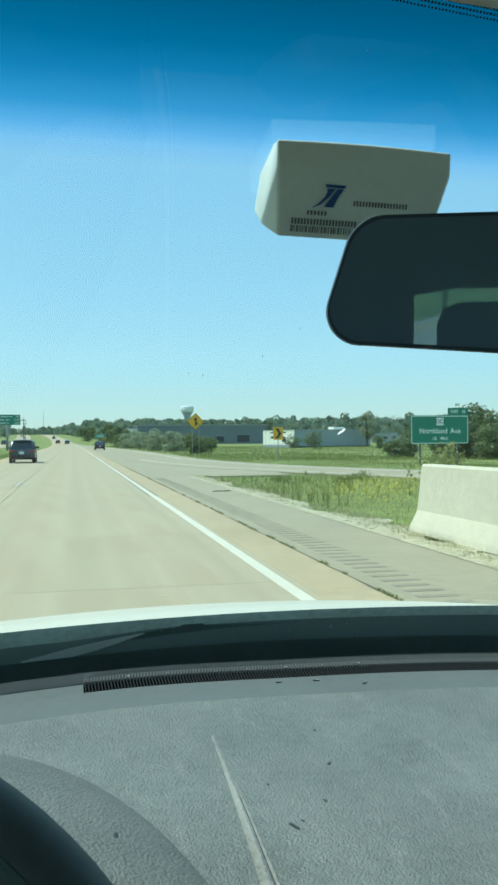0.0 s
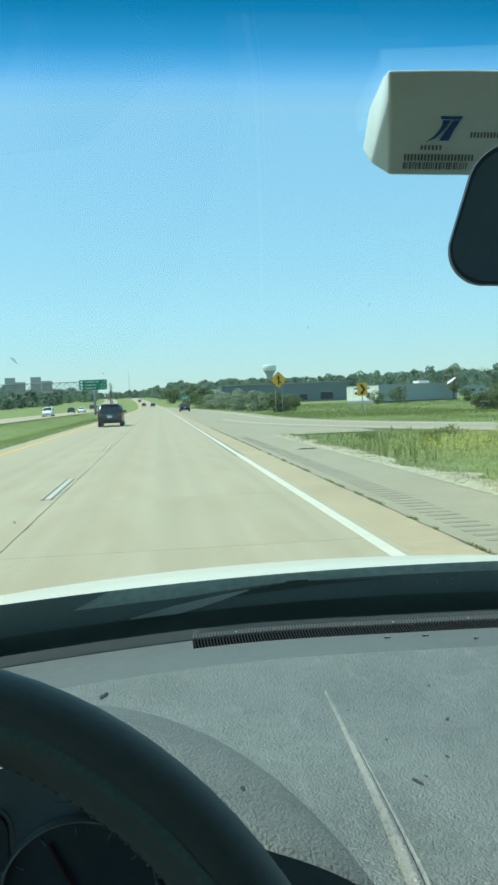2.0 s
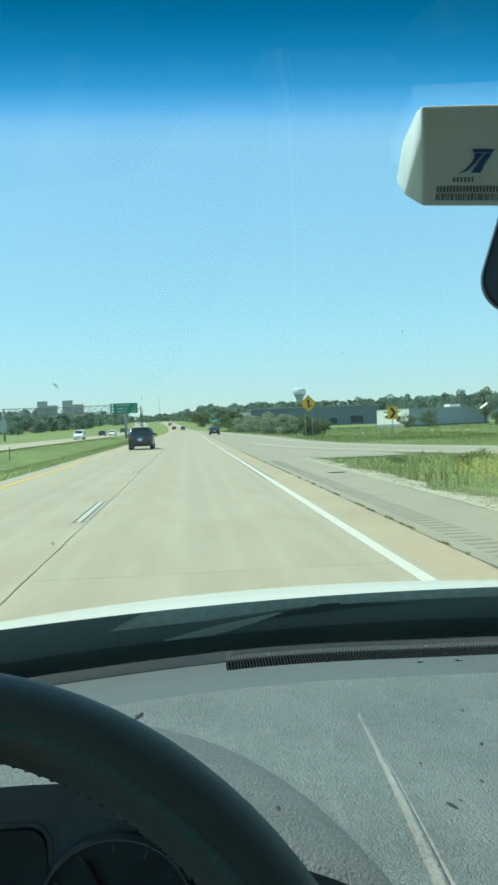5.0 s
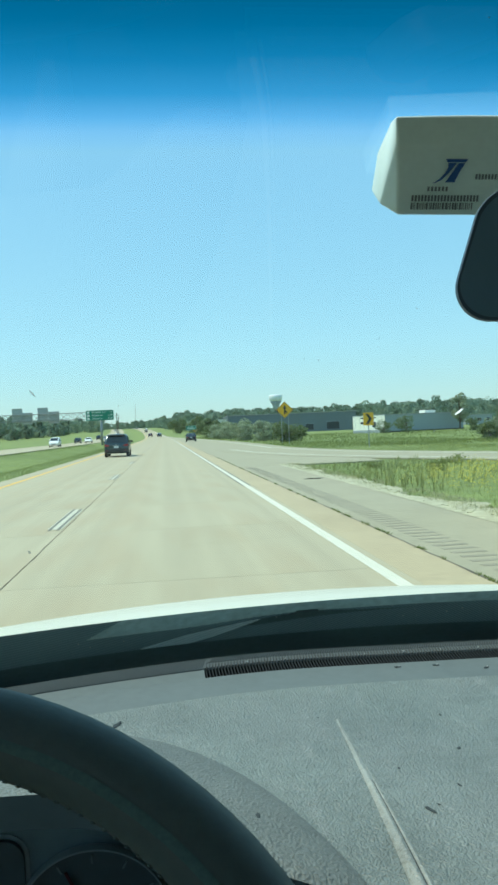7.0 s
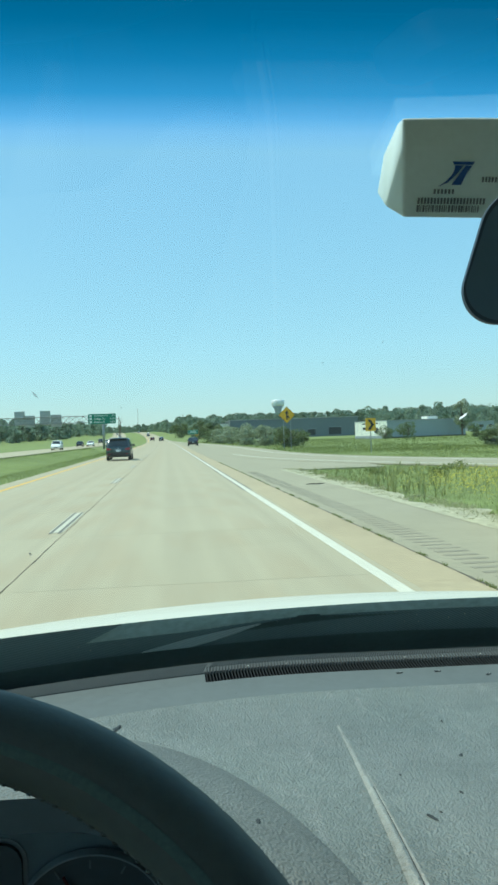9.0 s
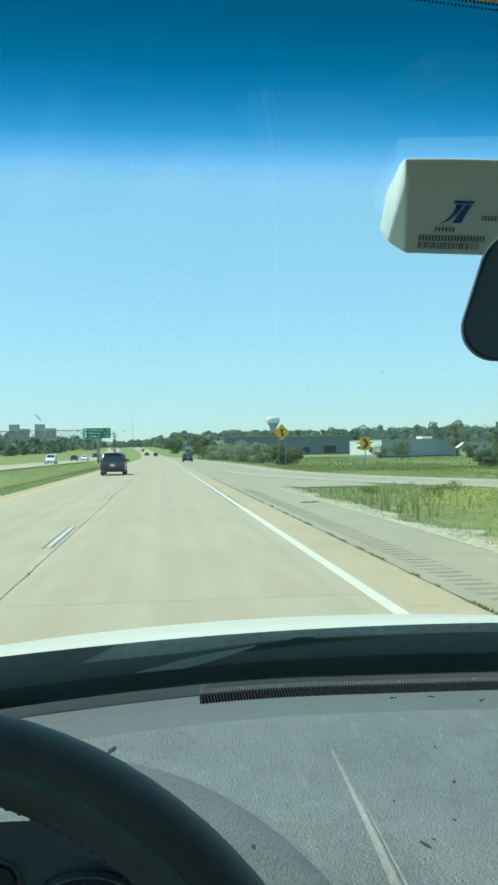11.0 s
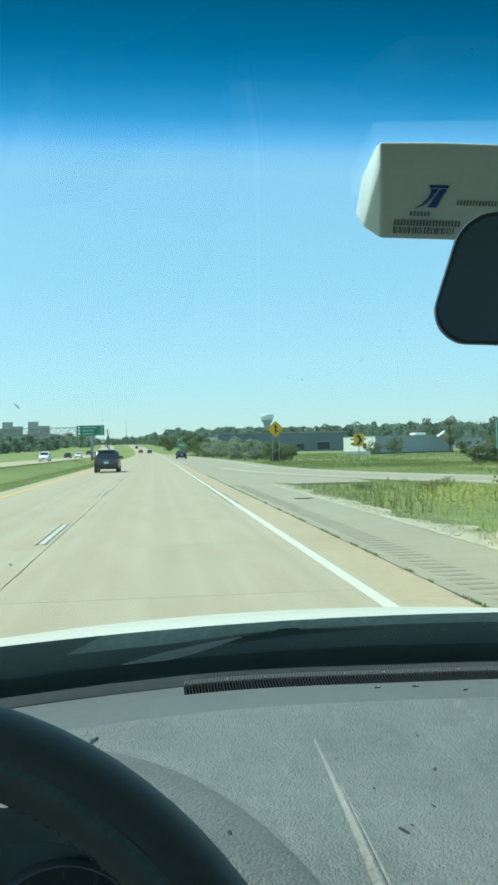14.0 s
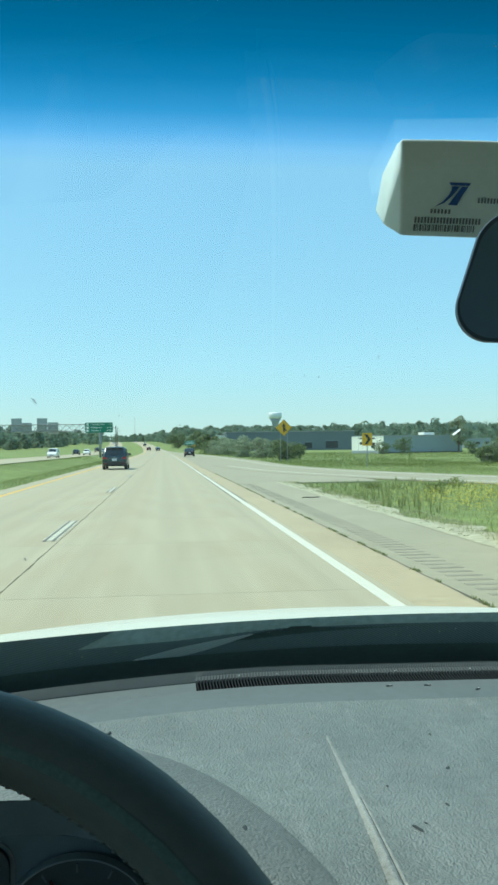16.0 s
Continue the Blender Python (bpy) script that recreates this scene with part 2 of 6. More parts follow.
M_RIM = mat("alloy_rim", (0.55, 0.55, 0.55), 0.3, 0.9)
M_TAIL = mat("tail_light_red", (0.30, 0.020, 0.024), 0.2)
M_CLEAR = mat("lamp_clear", (0.75, 0.75, 0.72), 0.15)
M_PLATE = mat("plate_pale", (0.6, 0.62, 0.62), 0.5)
M_VAN = mat("paint_dark_teal", (0.040, 0.068, 0.078), 0.22, 0.3, var=0.05, spec=0.7)
M_CARK = mat("paint_black", (0.012, 0.012, 0.014), 0.25, 0.2, spec=0.7)
M_CARW = mat("paint_white", (0.80, 0.80, 0.78), 0.25, var=0.02)
M_CARS = mat("paint_silver", (0.42, 0.43, 0.44), 0.3, 0.6, var=0.03)
M_CARR = mat("paint_maroon", (0.10, 0.015, 0.018), 0.25, 0.2)
M_TRIM = mat("plastic_trim", (0.018, 0.018, 0.019), 0.6)
M_BARR = mat("barrier_concrete", (0.60, 0.56, 0.43), 0.9, var=0.12, scale=0.9, bump=0.3, bscale=25)
# inside the car
M_DASH = scuffed(leather("dash_vinyl", (0.152, 0.179, 0.160), 0.42, 590, 0.92))
M_DASHS = mat("dash_smooth", (0.117, 0.136, 0.126), 0.48, var=0.12, scale=9, bump=0.05, bscale=300)
M_COWL = leather("cowl_vinyl", (0.140, 0.151, 0.131), 0.44, 500, 0.7)
# pad vinyl made paler, so the seam's highlights lie in its colour
M_SEAM = leather("seam_highlit_vinyl", (0.265, 0.283, 0.248), 0.42, 500, 0.7)
M_RIBS = mat("vent_ribs", (0.076, 0.090, 0.086), 0.6, var=0.1)
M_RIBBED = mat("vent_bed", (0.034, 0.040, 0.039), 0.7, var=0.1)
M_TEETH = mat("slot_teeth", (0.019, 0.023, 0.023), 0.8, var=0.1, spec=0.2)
# black for the shade inside slot and gap, also for the enamel dots
M_VOID = mat("shade_and_dot_black", (0.014, 0.018, 0.018), 0.7)
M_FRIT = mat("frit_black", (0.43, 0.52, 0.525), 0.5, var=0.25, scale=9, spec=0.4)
M_WHEEL = mat("wheel_leather", (0.098, 0.108, 0.090), 0.55, spec=0.33, var=0.10, scale=15, bump=0.15, bscale=400)
M_WSHEEN = mat("wheel_sheen_band", (0.080, 0.120, 0.100), 0.75, var=0.2, scale=40)
M_DARK = mat("interior_dark", (0.14, 0.165, 0.16), 0.7, var=0.15)
M_GAUGE = mat("gauge_face", (0.12, 0.155, 0.15), 0.5)
M_RING = mat("gauge_ring", (0.46, 0.53, 0.51), 0.45, 0.2)
M_MARK = mat("gauge_mark", (0.25, 0.31, 0.30), 0.6)
M_NEEDLE = mat("gauge_needle", (0.13, 0.028, 0.028), 0.6)
M_HOUSE = mat("mirror_housing", (0.042, 0.075, 0.110), 0.6)
M_HEAD = mat("headliner", (0.20, 0.20, 0.19), 0.95, var=0.08, scale=30, bump=0.1, bscale=300)
M_TRIMH = mat("header_cloth", (0.42, 0.41, 0.36), 0.95, var=0.08, scale=30)
M_SMEAR = mat("dried_smear", (0.50, 0.52, 0.52), 0.9, var=0.3, scale=200)
M_PANEL = mat("instrument_plastic", (0.28, 0.36, 0.345), 0.6)
M_CARPET = mat("black_carpet", (0.016, 0.017, 0.018), 1.0, var=0.3, scale=60, spec=0.1)
M_SEAT = mat("seat_cloth", (0.07, 0.075, 0.08), 0.95, var=0.15)
M_HOOD = mat("bonnet_white", (0.62, 0.575, 0.462), 0.35, var=0.02, scale=3)
M_TP = mat("transponder_plastic", (0.75, 0.895, 0.84), 0.4, var=0.04, scale=20)
M_HALOBLOCK = mat("white_halo_block", (0.93, 0.95, 0.94), 0.7, var=0.03)
M_BLUE = mat("logo_blue", (0.03, 0.11, 0.32), 0.5, var=0.08)
M_INK = mat("print_ink", (0.16, 0.19, 0.19), 0.6)
M_CRUMB = mat("dirt_crumb", (0.034, 0.046, 0.048), 0.95, var=0.3)
M_CRUMBW = mat("pale_crumb", (0.5, 0.5, 0.45), 0.9, var=0.2)
def sheer(m, share, tint=(1, 1, 1)):
    """Lets a share of the light straight through, as a dotted enamel does."""
    nt = m.node_tree
    tr, ms = nt.nodes.new("ShaderNodeBsdfTransparent"), nt.nodes.new("ShaderNodeMixShader")
    ms.inputs[0].default_value = share
    tr.inputs[0].default_value = (*tint, 1)
    nt.links.new(nt.nodes["Principled BSDF"].outputs[0], ms.inputs[1])
    nt.links.new(tr.outputs[0], ms.inputs[2])
    nt.links.new(ms.outputs[0], nt.nodes["Material Output"].inputs[0])
    return m


sheer(M_SMEAR, 0.5)


def hatched(m, scale, dark, light, clear=0.0):
    """Fine slanting lines in the colour, as a printed enamel screen has."""
    nt = m.node_tree
    wave, mix = nt.nodes.new("ShaderNodeTexWave"), nt.nodes.new("ShaderNodeMix")
    wave.bands_direction = "DIAGONAL"
    wave.inputs["Scale"].default_value, wave.inputs["Distortion"].default_value = scale, 0.6
    mix.data_type = "RGBA"
    mix.inputs[6].default_value, mix.inputs[7].default_value = (*dark, 1), (*light, 1)
    slant = nt.nodes.new("ShaderNodeMapping")
    slant.inputs["Scale"].default_value = (1.0, 0.0, 1.8)
    nt.links.new(nt.nodes["Texture Coordinate"].outputs["Object"], slant.inputs[0])
    nt.links.new(slant.outputs[0], wave.inputs["Vector"])
    nt.links.new(wave.outputs["Fac"], mix.inputs[0])
    if clear:
        tr, ms, k = nt.nodes.new("ShaderNodeBsdfTransparent"), nt.nodes.new("ShaderNodeMixShader"), nt.nodes.new("ShaderNodeMath")
        tr.inputs[0].default_value = (0.55, 0.88, 1.0, 1)
        k.operation = "MULTIPLY_ADD"
        k.inputs[1].default_value, k.inputs[2].default_value = clear, clear * 0.25
        nt.links.new(wave.outputs["Fac"], k.inputs[0])
        nt.links.new(k.outputs[0], ms.inputs[0])
        nt.links.new(nt.nodes["Principled BSDF"].outputs[0], ms.inputs[1])
        nt.links.new(tr.outputs[0], ms.inputs[2])
        nt.links.new(ms.outputs[0], nt.nodes["Material Output"].inputs[0])
    nt.links.new(mix.outputs[2], nt.nodes["Principled BSDF"].inputs["Base Color"])
    return m


M_HATCH = hatched(mat("frit_dotted", (0.05, 0.08, 0.095), 0.5), 115, (0.09, 0.135, 0.155), (0.22, 0.29, 0.32), 0.034)
M_WIPER = hatched(mat("wiper_through_screen", (0.12, 0.16, 0.17), 0.5), 115, (0.40, 0.50, 0.52), (0.90, 0.95, 0.95), 0.055)
M_FOOT = mat("frit_solid", (0.085, 0.12, 0.125), 0.5, var=0.2, scale=12)
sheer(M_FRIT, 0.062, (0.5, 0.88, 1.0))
sheer(M_FOOT, 0.010, (0.5, 0.9, 1.0))
M_SHARD = mat("dried_white_smear", (0.85, 0.86, 0.84), 0.9, var=0.1, scale=200)
backlit = M_SHARD.node_tree.nodes.new("ShaderNodeBsdfTranslucent")
backlit.inputs[0].default_value = (0.85, 0.86, 0.84, 1)
M_SHARD.node_tree.links.new(backlit.outputs[0], M_SHARD.node_tree.nodes["Material Output"].inputs[0])
M_GLASS = glass_tint()
M_TINT = mat("tinted_glass", (0.02, 0.02, 0.02), 0.05)
sheer(M_TINT, 0.97, (0.66, 0.72, 0.72))
# partly diffuse blue base: some of the reflection's brightness is put into the colour
M_MIRR = mat("mirror_blue_silver", (0.38, 0.60, 0.80), 0.012, 0.66, var=0.0)


# ---- mesh helpers ----
def done(bm, smooth=False):
    me = bpy.data.meshes.new("mesh")
    bmesh.ops.recalc_face_normals(bm, faces=bm.faces)
    bm.to_mesh(me)
    bm.free()
    if smooth:
        for p in me.polygons:
            p.use_smooth = True
    return me


def part(name, bm, material, parent=None, label="", smooth=False):
    """Links a bmesh (or a finished mesh) as one object under a thing or a part."""
    me = done(bm, smooth) if isinstance(bm, bmesh.types.BMesh) else bm
    if material and not me.materials:
        me.materials.append(material)
    ob = new(name, me)
    if parent is not None:
        ob.parent = parent
    if label:
        ob["label"] = label
    return ob


def thing(name, label, category, at=(0, 0, 0), rz=0.0, group="", kind=""):
    ob = new(name)
    ob.matrix_basis = pose(*at, 0, 0, rz)
    ob.empty_display_size = 0.1
    return tagged(ob, label, category, group, kind)


def raw(verts, faces, smooth=False):
    me = bpy.data.meshes.new("mesh")
    me.from_pydata([tuple(map(float, v)) for v in verts], [], faces)
    if smooth:
        for p in me.polygons:
            p.use_smooth = True
    me.update()
    return me


def box(c, s, bevel=0.0, bm=None, m=None):
    """A box with centre c and sides s, its edges rounded by bevel."""
    own = bmesh.new()
    bmesh.ops.create_cube(own, size=1, matrix=Matrix.Translation(c) @ Matrix.Diagonal((*s, 1)))
    if bevel:
        bmesh.ops.bevel(own, geom=list(own.edges), offset=bevel, segments=2, affect="EDGES", profile=0.5)
    if m is not None:
        bmesh.ops.transform(own, matrix=m, verts=own.verts)
    if bm is None:
        return own
    me = bpy.data.meshes.new("tmp")
    own.to_mesh(me)
    own.free()
    bm.from_mesh(me)
    bpy.data.meshes.remove(me)
    return bm


def prism(outline, y0, y1, bevel=0.0, bm=None):
    """A plate with an outline in x and z, from y0 to y1."""
    b = bm or bmesh.new()
    v0 = [b.verts.new((x, y0, z)) for x, z in outline]
    v1 = [b.verts.new((x, y1, z)) for x, z in outline]
    n = len(outline)
    f = [b.faces.new(v0), b.faces.new(v1[::-1])]
    for i in range(n):
        f.append(b.faces.new((v0[i], v1[i], v1[(i + 1) % n], v0[(i + 1) % n])))
    if bevel:
        bmesh.ops.bevel(b, geom=[e for e in b.edges if e.link_faces and (f[0] in e.link_faces or f[1] in e.link_faces)], offset=bevel, segments=2, affect="EDGES")
    return b


def rounded(w, h, r, n=5, cx=0.0, cz=0.0):
    """The outline of a rounded rectangle."""
    out = []
    for k, (sx, sz) in enumerate(((1, 1), (-1, 1), (-1, -1), (1, -1))):
        for i in range(n):
            a = math.pi / 2 * (k + i / (n - 1))
            out.append((cx + sx * (w / 2 - r) + r * math.cos(a), cz + sz * (h / 2 - r) + r * math.sin(a)))
    return out


def tube(path, radii, n=8, bm=None, caps=True):
    """A round bar along a path of points with a radius at each."""
    b = bm or bmesh.new()
    path = [Vector(p) for p in path]
    rings = []
    for i, p in enumerate(path):
        d = (path[min(i + 1, len(path) - 1)] - path[max(i - 1, 0)]).normalized()
        u = d.cross(Vector((0, 0, 1)) if abs(d.z) < 0.9 else Vector((1, 0, 0))).normalized()
        w = d.cross(u)
        r = radii[i] if hasattr(radii, "__len__") else radii
        rings.append([b.verts.new(p + r * (math.cos(6.28319 * k / n) * u + math.sin(6.28319 * k / n) * w)) for k in range(n)])
    for a, c in zip(rings, rings[1:]):
        for k in range(n):
            b.faces.new((a[k], a[(k + 1) % n], c[(k + 1) % n], c[k]))
    if caps:
        b.faces.new(rings[0][::-1])
        b.faces.new(rings[-1])
    return b


def lathe(profile, n=24, axis="z", at=(0, 0, 0), bm=None):
    """Turns a profile of (radius, height) round an axis."""
    b = bm or bmesh.new()
    rings = []
    for r, h in profile:
        ring = []
        for k in range(n):
            a = 6.28319 * k / n
            p = (r * math.cos(a), r * math.sin(a), h) if axis == "z" else (h, r * math.cos(a), r * math.sin(a)) if axis == "x" else (r * math.cos(a), h, r * math.sin(a))
            ring.append(b.verts.new(Vector(p) + Vector(at)))
        rings.append(ring)
    for a, c in zip(rings, rings[1:]):
        for k in range(n):
            b.faces.new((a[k], a[(k + 1) % n], c[(k + 1) % n], c[k]))
    b.faces.new(rings[0])
    b.faces.new(rings[-1])
    return b


def surface(fn, us, vs, thick=0.0, flat=False):
    """A sheet fn(u, v) over a grid; thick gives it a second skin below."""
    nu, nv = len(us), len(vs)
    verts = [fn(u, v) for u in us for v in vs]
    faces = [(i * nv + j, (i + 1) * nv + j, (i + 1) * nv + j + 1, i * nv + j + 1) for i in range(nu - 1) for j in range(nv - 1)]
    if thick:
        k = len(verts)
        verts += [(x, y, z - thick) for x, y, z in verts]
        faces += [tuple(k + q for q in f[::-1]) for f in faces]
        rim = [(i * nv) for i in range(nu)] + [(nu - 1) * nv + j for j in range(1, nv)] + [i * nv + nv - 1 for i in range(nu - 2, -1, -1)] + [j for j in range(nv - 2, 0, -1)]
        faces += [(a, b, b + k, a + k) for a, b in zip(rim, rim[1:] + rim[:1])]
    return raw(verts, faces, not flat)


def lettering(words, size, x, z, y, align="CENTER", depth=0.004):
    """Raised letters of the built-in font, upright in the x-z plane and facing -y."""
    cu = bpy.data.curves.new("letters", "FONT")
    cu.body, cu.size, cu.align_x, cu.align_y, cu.extrude = words, size, align, "CENTER", depth
    cu.resolution_u = 3
    cu.offset = size * 0.012
    ob = bpy.data.objects.new("letters", cu)
    me = bpy.data.meshes.new_from_object(ob)
    me.materials.clear()
    me.transform(pose(x, y, z, 90, 0, 0))
    bpy.data.objects.remove(ob)
    bpy.data.curves.remove(cu)
    return me


def words(text, size, x, z, y, parent, material, gap=0.45, align="CENTER"):
    """A line of lettering, each word a part of its own."""
    made = [lettering(w, size, 0, z, y, "LEFT") for w in text.split()]
    wide = [max(v.co.x for v in me.vertices) for me in made]
    total = sum(wide) + gap * size * (len(made) - 1)
    at = x - {"CENTER": total / 2, "LEFT": 0, "RIGHT": total}[align]
    for me, w in zip(made, wide):
        me.transform(Matrix.Translation((at, 0, 0)))
        part("lettering", me, material, parent)
        at += w + gap * size


def lin(a, b, n):
    return [a + (b - a) * i / (n - 1) for i in range(n)]


# ---- the land and the roads ----
def smooth01(a, b, v):
    k = min(1, max(0, (v - a) / (b - a)))
    return k * k * (3 - 2 * k)


def rise(y):
    """The road's height: level at first, then climbing a long hill ahead."""
    return 9.5 * smooth01(230, 1000, y) + 5 * smooth01(1000, 2200, y)


def bend(y):
    """How far the road has swung aside at y."""
    k = max(0.0, y - 150)
    return -24 * (min(k, 900) / 650) ** 2 - max(0.0, k - 900) * 0.102


def land(x, y):
    """The height of the ground beside the roads."""
    d = x - bend(y)
    z = rise(y) - 0.05
    if -17.0 < d < -6.0:
        z -= 0.55 * math.sin(math.pi * (d + 17) / 11) ** 2
    if d > 12:
        z -= 0.35 * smooth01(12, 40, d)
        z += 0.25 * (noise.noise((x / 14, y / 14, 3.1))) * smooth01(12, 30, d)
    if d < -30:
        z += 1.2 * smooth01(30, 110, -d)
    far = smooth01(200, 900, abs(d))
    z += far * 5 * (0.5 + noise.noise((x / 420, y / 420, 0.7)))
    return z


XS = [-4600, -3000, -1800, -1000, -600, -380, -240, -160, -110, -80, -60, -45, -36, -30, -27.5] + lin(-17.0, -6.0, 9) + [4.6, 6, 8, 10, 12.5, 15, 18, 22, 27, 33, 40, 50, 65, 85, 110, 145, 190, 260, 360, 520, 800, 1300, 2100, 3200, 4600]
YS = [-400, -200, -100, -50, -25] + lin(-10, 60, 29) + lin(65, 160, 20) + lin(170, 500, 34) + lin(530, 1200, 24) + [1300, 1500, 1800, 2300, 3000, 3900, 4700]


def ground_point(i, y):
    x = XS[i] + bend(y)
    return x, y, land(x, y) - (0.06 if -30 < XS[i] < 4.7 and not -17.0 < XS[i] < -6.0 else 0)


gv = [ground_point(i, y) for i in range(len(XS)) for y in YS]
gf = [(i * len(YS) + j, (i + 1) * len(YS) + j, (i + 1) * len(YS) + j + 1, i * len(YS) + j + 1) for i in range(len(XS) - 1) for j in range(len(YS) - 1)]
tagged(part("ground", raw(gv, gf, True), M_GRASSG), "mown and rough green grassland along the highway", "ground", kind="structure")


def ribbon(name, left, right, y0, y1, z, material, parent=None, steps=None, thick=0.06):
    """A strip of road surface between two edges given as distances from the road's axis."""
    ys = steps or [y for y in lin(y0, y1, max(2, int((y1 - y0) / 12)))]
    fl, fr = (left if callable(left) else lambda y: left), (right if callable(right) else lambda y: right)
    me = surface(lambda y, k: ((fl(y) if k == 0 else fr(y)) + bend(y), y, rise(y) + z), ys, [0, 1], thick)
    for p in me.polygons:
        p.use_smooth = False
    return part(name, me, material, parent)


SLAB, LAST = 4.57, 150.0
road = tagged(ribbon("road", -5.95, 2.92, -60, 2600, -0.035, M_JOINT), "pale tan concrete highway with two lanes", "road", kind="structure")
ribbon("far_pavement", -5.95, 2.92, LAST, 2600, 0.0, M_CONC, road)
tagged(ribbon("road_opposite", -27.0, -17.4, -60, 2600, 0.0, M_CONC), "pale concrete carriageway of the oncoming lanes", "road", kind="structure")


def ramp_right(y):
    if y < 90:
        return 10.3 - 0.0004 * (90 - y) ** 2
    return 10.3 - 7.4 * smooth01(90, 400, y)


tagged(ribbon("shoulder", 2.935, 4.72, -60, 33.5, 0.0, M_ASPH), "worn grey asphalt shoulder with rumble grooves", "shoulder", kind="structure")


tagged(ribbon("merge_lane", 2.935, ramp_right, 33.5, 400, 0.002, M_ASPH, steps=lin(33.5, 400, 60)), "grey asphalt acceleration lane joining the highway", "road", kind="structure")
# the ramp curls in from the side behind the grass
RAMP = [Vector(p) for p in ((60, -16, 0), (46, -7, 0), (34, 4, 0), (25.5, 14, 0), (18.6, 24, 0), (13.6, 34, 0), (10.0, 44, 0), (8.0, 54, 0), (7.0, 66, 0))]


def along(path, n):
    """Points along a smooth curve through the path, with the way at each."""
    out = []
    for i in range(len(path) - 1):
        p0, p1, p2, p3 = path[max(i - 1, 0)], path[i], path[i + 1], path[min(i + 2, len(path) - 1)]
        for k in range(n):
            t = k / n
            out.append(0.5 * ((2 * p1) + (p2 - p0) * t + (2 * p0 - 5 * p1 + 4 * p2 - p3) * t * t + (3 * p1 - p0 - 3 * p2 + p3) * t ** 3))
    return out + [path[-1]]


def swept(path, half0, half1, z, thick=0.05):
    pts = along(path, 6)
    verts = []
    for i, p in enumerate(pts):
        d = (pts[min(i + 1, len(pts) - 1)] - pts[max(i - 1, 0)]).normalized()
        s = Vector((d.y, -d.x, 0))
        for h in (half0, half1):
            verts.append((p.x + s.x * h, p.y + s.y * h, z))
    n = len(verts)
    verts += [(x, y, q - thick) for x, y, q in verts]
    faces = []
    for i in range(0, n - 2, 2):
        faces += [(i, i + 1, i + 3, i + 2), (n + i + 1, n + i, n + i + 2, n + i + 3), (i, i + 2, n + i + 2, n + i), (i + 1, n + i + 1, n + i + 3, i + 3)]
    return raw(verts, faces)


ramp = tagged(part("ramp", swept(RAMP, -3.0, 3.0, 0.012), M_ASPH), "grey on-ramp curving in behind the grass verge", "road", kind="structure")
part("ramp_line", swept(RAMP, 1.75, 1.9, 0.018, 0.004), M_WHITE, ramp)
part("ramp_line", swept(RAMP, -1.9, -1.75, 0.018, 0.004), M_WHITE, ramp)

# paint
tagged(ribbon("edge_line", 2.06, 2.20, -60, 60, 0.004, M_WHITE, thick=0.004), "solid white edge line painted on concrete", "road line", kind="structure")
tagged(ribbon("edge_line", 2.06, 2.20, 60, 900, 0.006, M_WHITE, thick=0.004), "solid white edge line painted on concrete", "road line", kind="structure")
for a, b in ((2.015, 2.055), (2.205, 2.245)):
    tagged(ribbon("edge_groove", a, b, 22, 420, 0.0065, M_BLACKP, thick=0.004), "dark groove beside the white edge line", "road line", kind="structure")
tagged(ribbon("median_line", -5.27, -5.14, -60, 900, 0.005, M_YELL, thick=0.004), "solid yellow line along the median side", "road line", kind="structure")
tagged(ribbon("ramp_edge_line", lambda y: ramp_right(y) - 1.55, lambda y: ramp_right(y) - 1.40, 52, 380, 0.008, M_WHITE, steps=lin(52, 380, 50), thick=0.004), "white line along the outer side of the merging lane", "road line", kind="structure")
dash = None
for k in range(20):
    y = 13.6 + 14.8 * (k - 2)
    if y > LAST + 120:
        break
    if dash is None:
        dash = tagged(part("lane_dash", surface(lambda a, b: (a, b, 0.007), [-0.040, 0.040], [0, 3.6], 0.004, True), M_DASHW), "white lane dash with dark grooves beside it", "road line", "lane dashes", "structure")
        part("groove", surface(lambda a, b: (a, b, 0.006), [-0.094, -0.042], [-0.1, 3.7], 0.004, True), M_BLACKP, dash)
        part("groove", surface(lambda a, b: (a, b, 0.006), [0.042, 0.094], [-0.1, 3.7], 0.004, True), M_BLACKP, dash)
        for s in (-1, 1):
            part("outer_stripe", surface(lambda a, b: (a, b, 0.0065), lin(s * 0.106 - 0.009, s * 0.106 + 0.009, 2), [0.1, 3.5], 0.004, True), M_DASHW, dash)
        dash.matrix_basis = pose(-1.84, y, 0)
    else:
        copy_thing(dash, pose(-1.84 + bend(y), y, rise(y)))

def crack_skin(y, s):
    x = -1.68 + 0.022 * noise.noise((y * 0.9, 0, 7)) + 0.012 * noise.noise((y * 4.1, 3, 7))
    w = 0.003 + 0.007 * max(0.0, noise.noise((y * 1.9, 9, 7)) + 0.15)
    return x + s * w + bend(y), y, rise(y) + 0.003


part("crack", surface(crack_skin, lin(3, 90, 520), [-1, 1]), M_CRACK, road, "ragged dark crack along the lane joint")

def joint_skin(y, s):
    x = 2.927 + 0.018 * noise.noise((y * 0.7, 5, 2)) + 0.012 * noise.noise((y * 3.7, 1, 2))
    w = 0.006 + 0.020 * max(0.0, noise.noise((y * 1.1, 4, 3)) + 0.25)
    return x + s * w + bend(y), y, rise(y) + 0.0045


part("edge_crack", surface(joint_skin, lin(3, 80, 520), [-1, 1]), M_CRACK, road, "crumbling dark joint between concrete and asphalt")

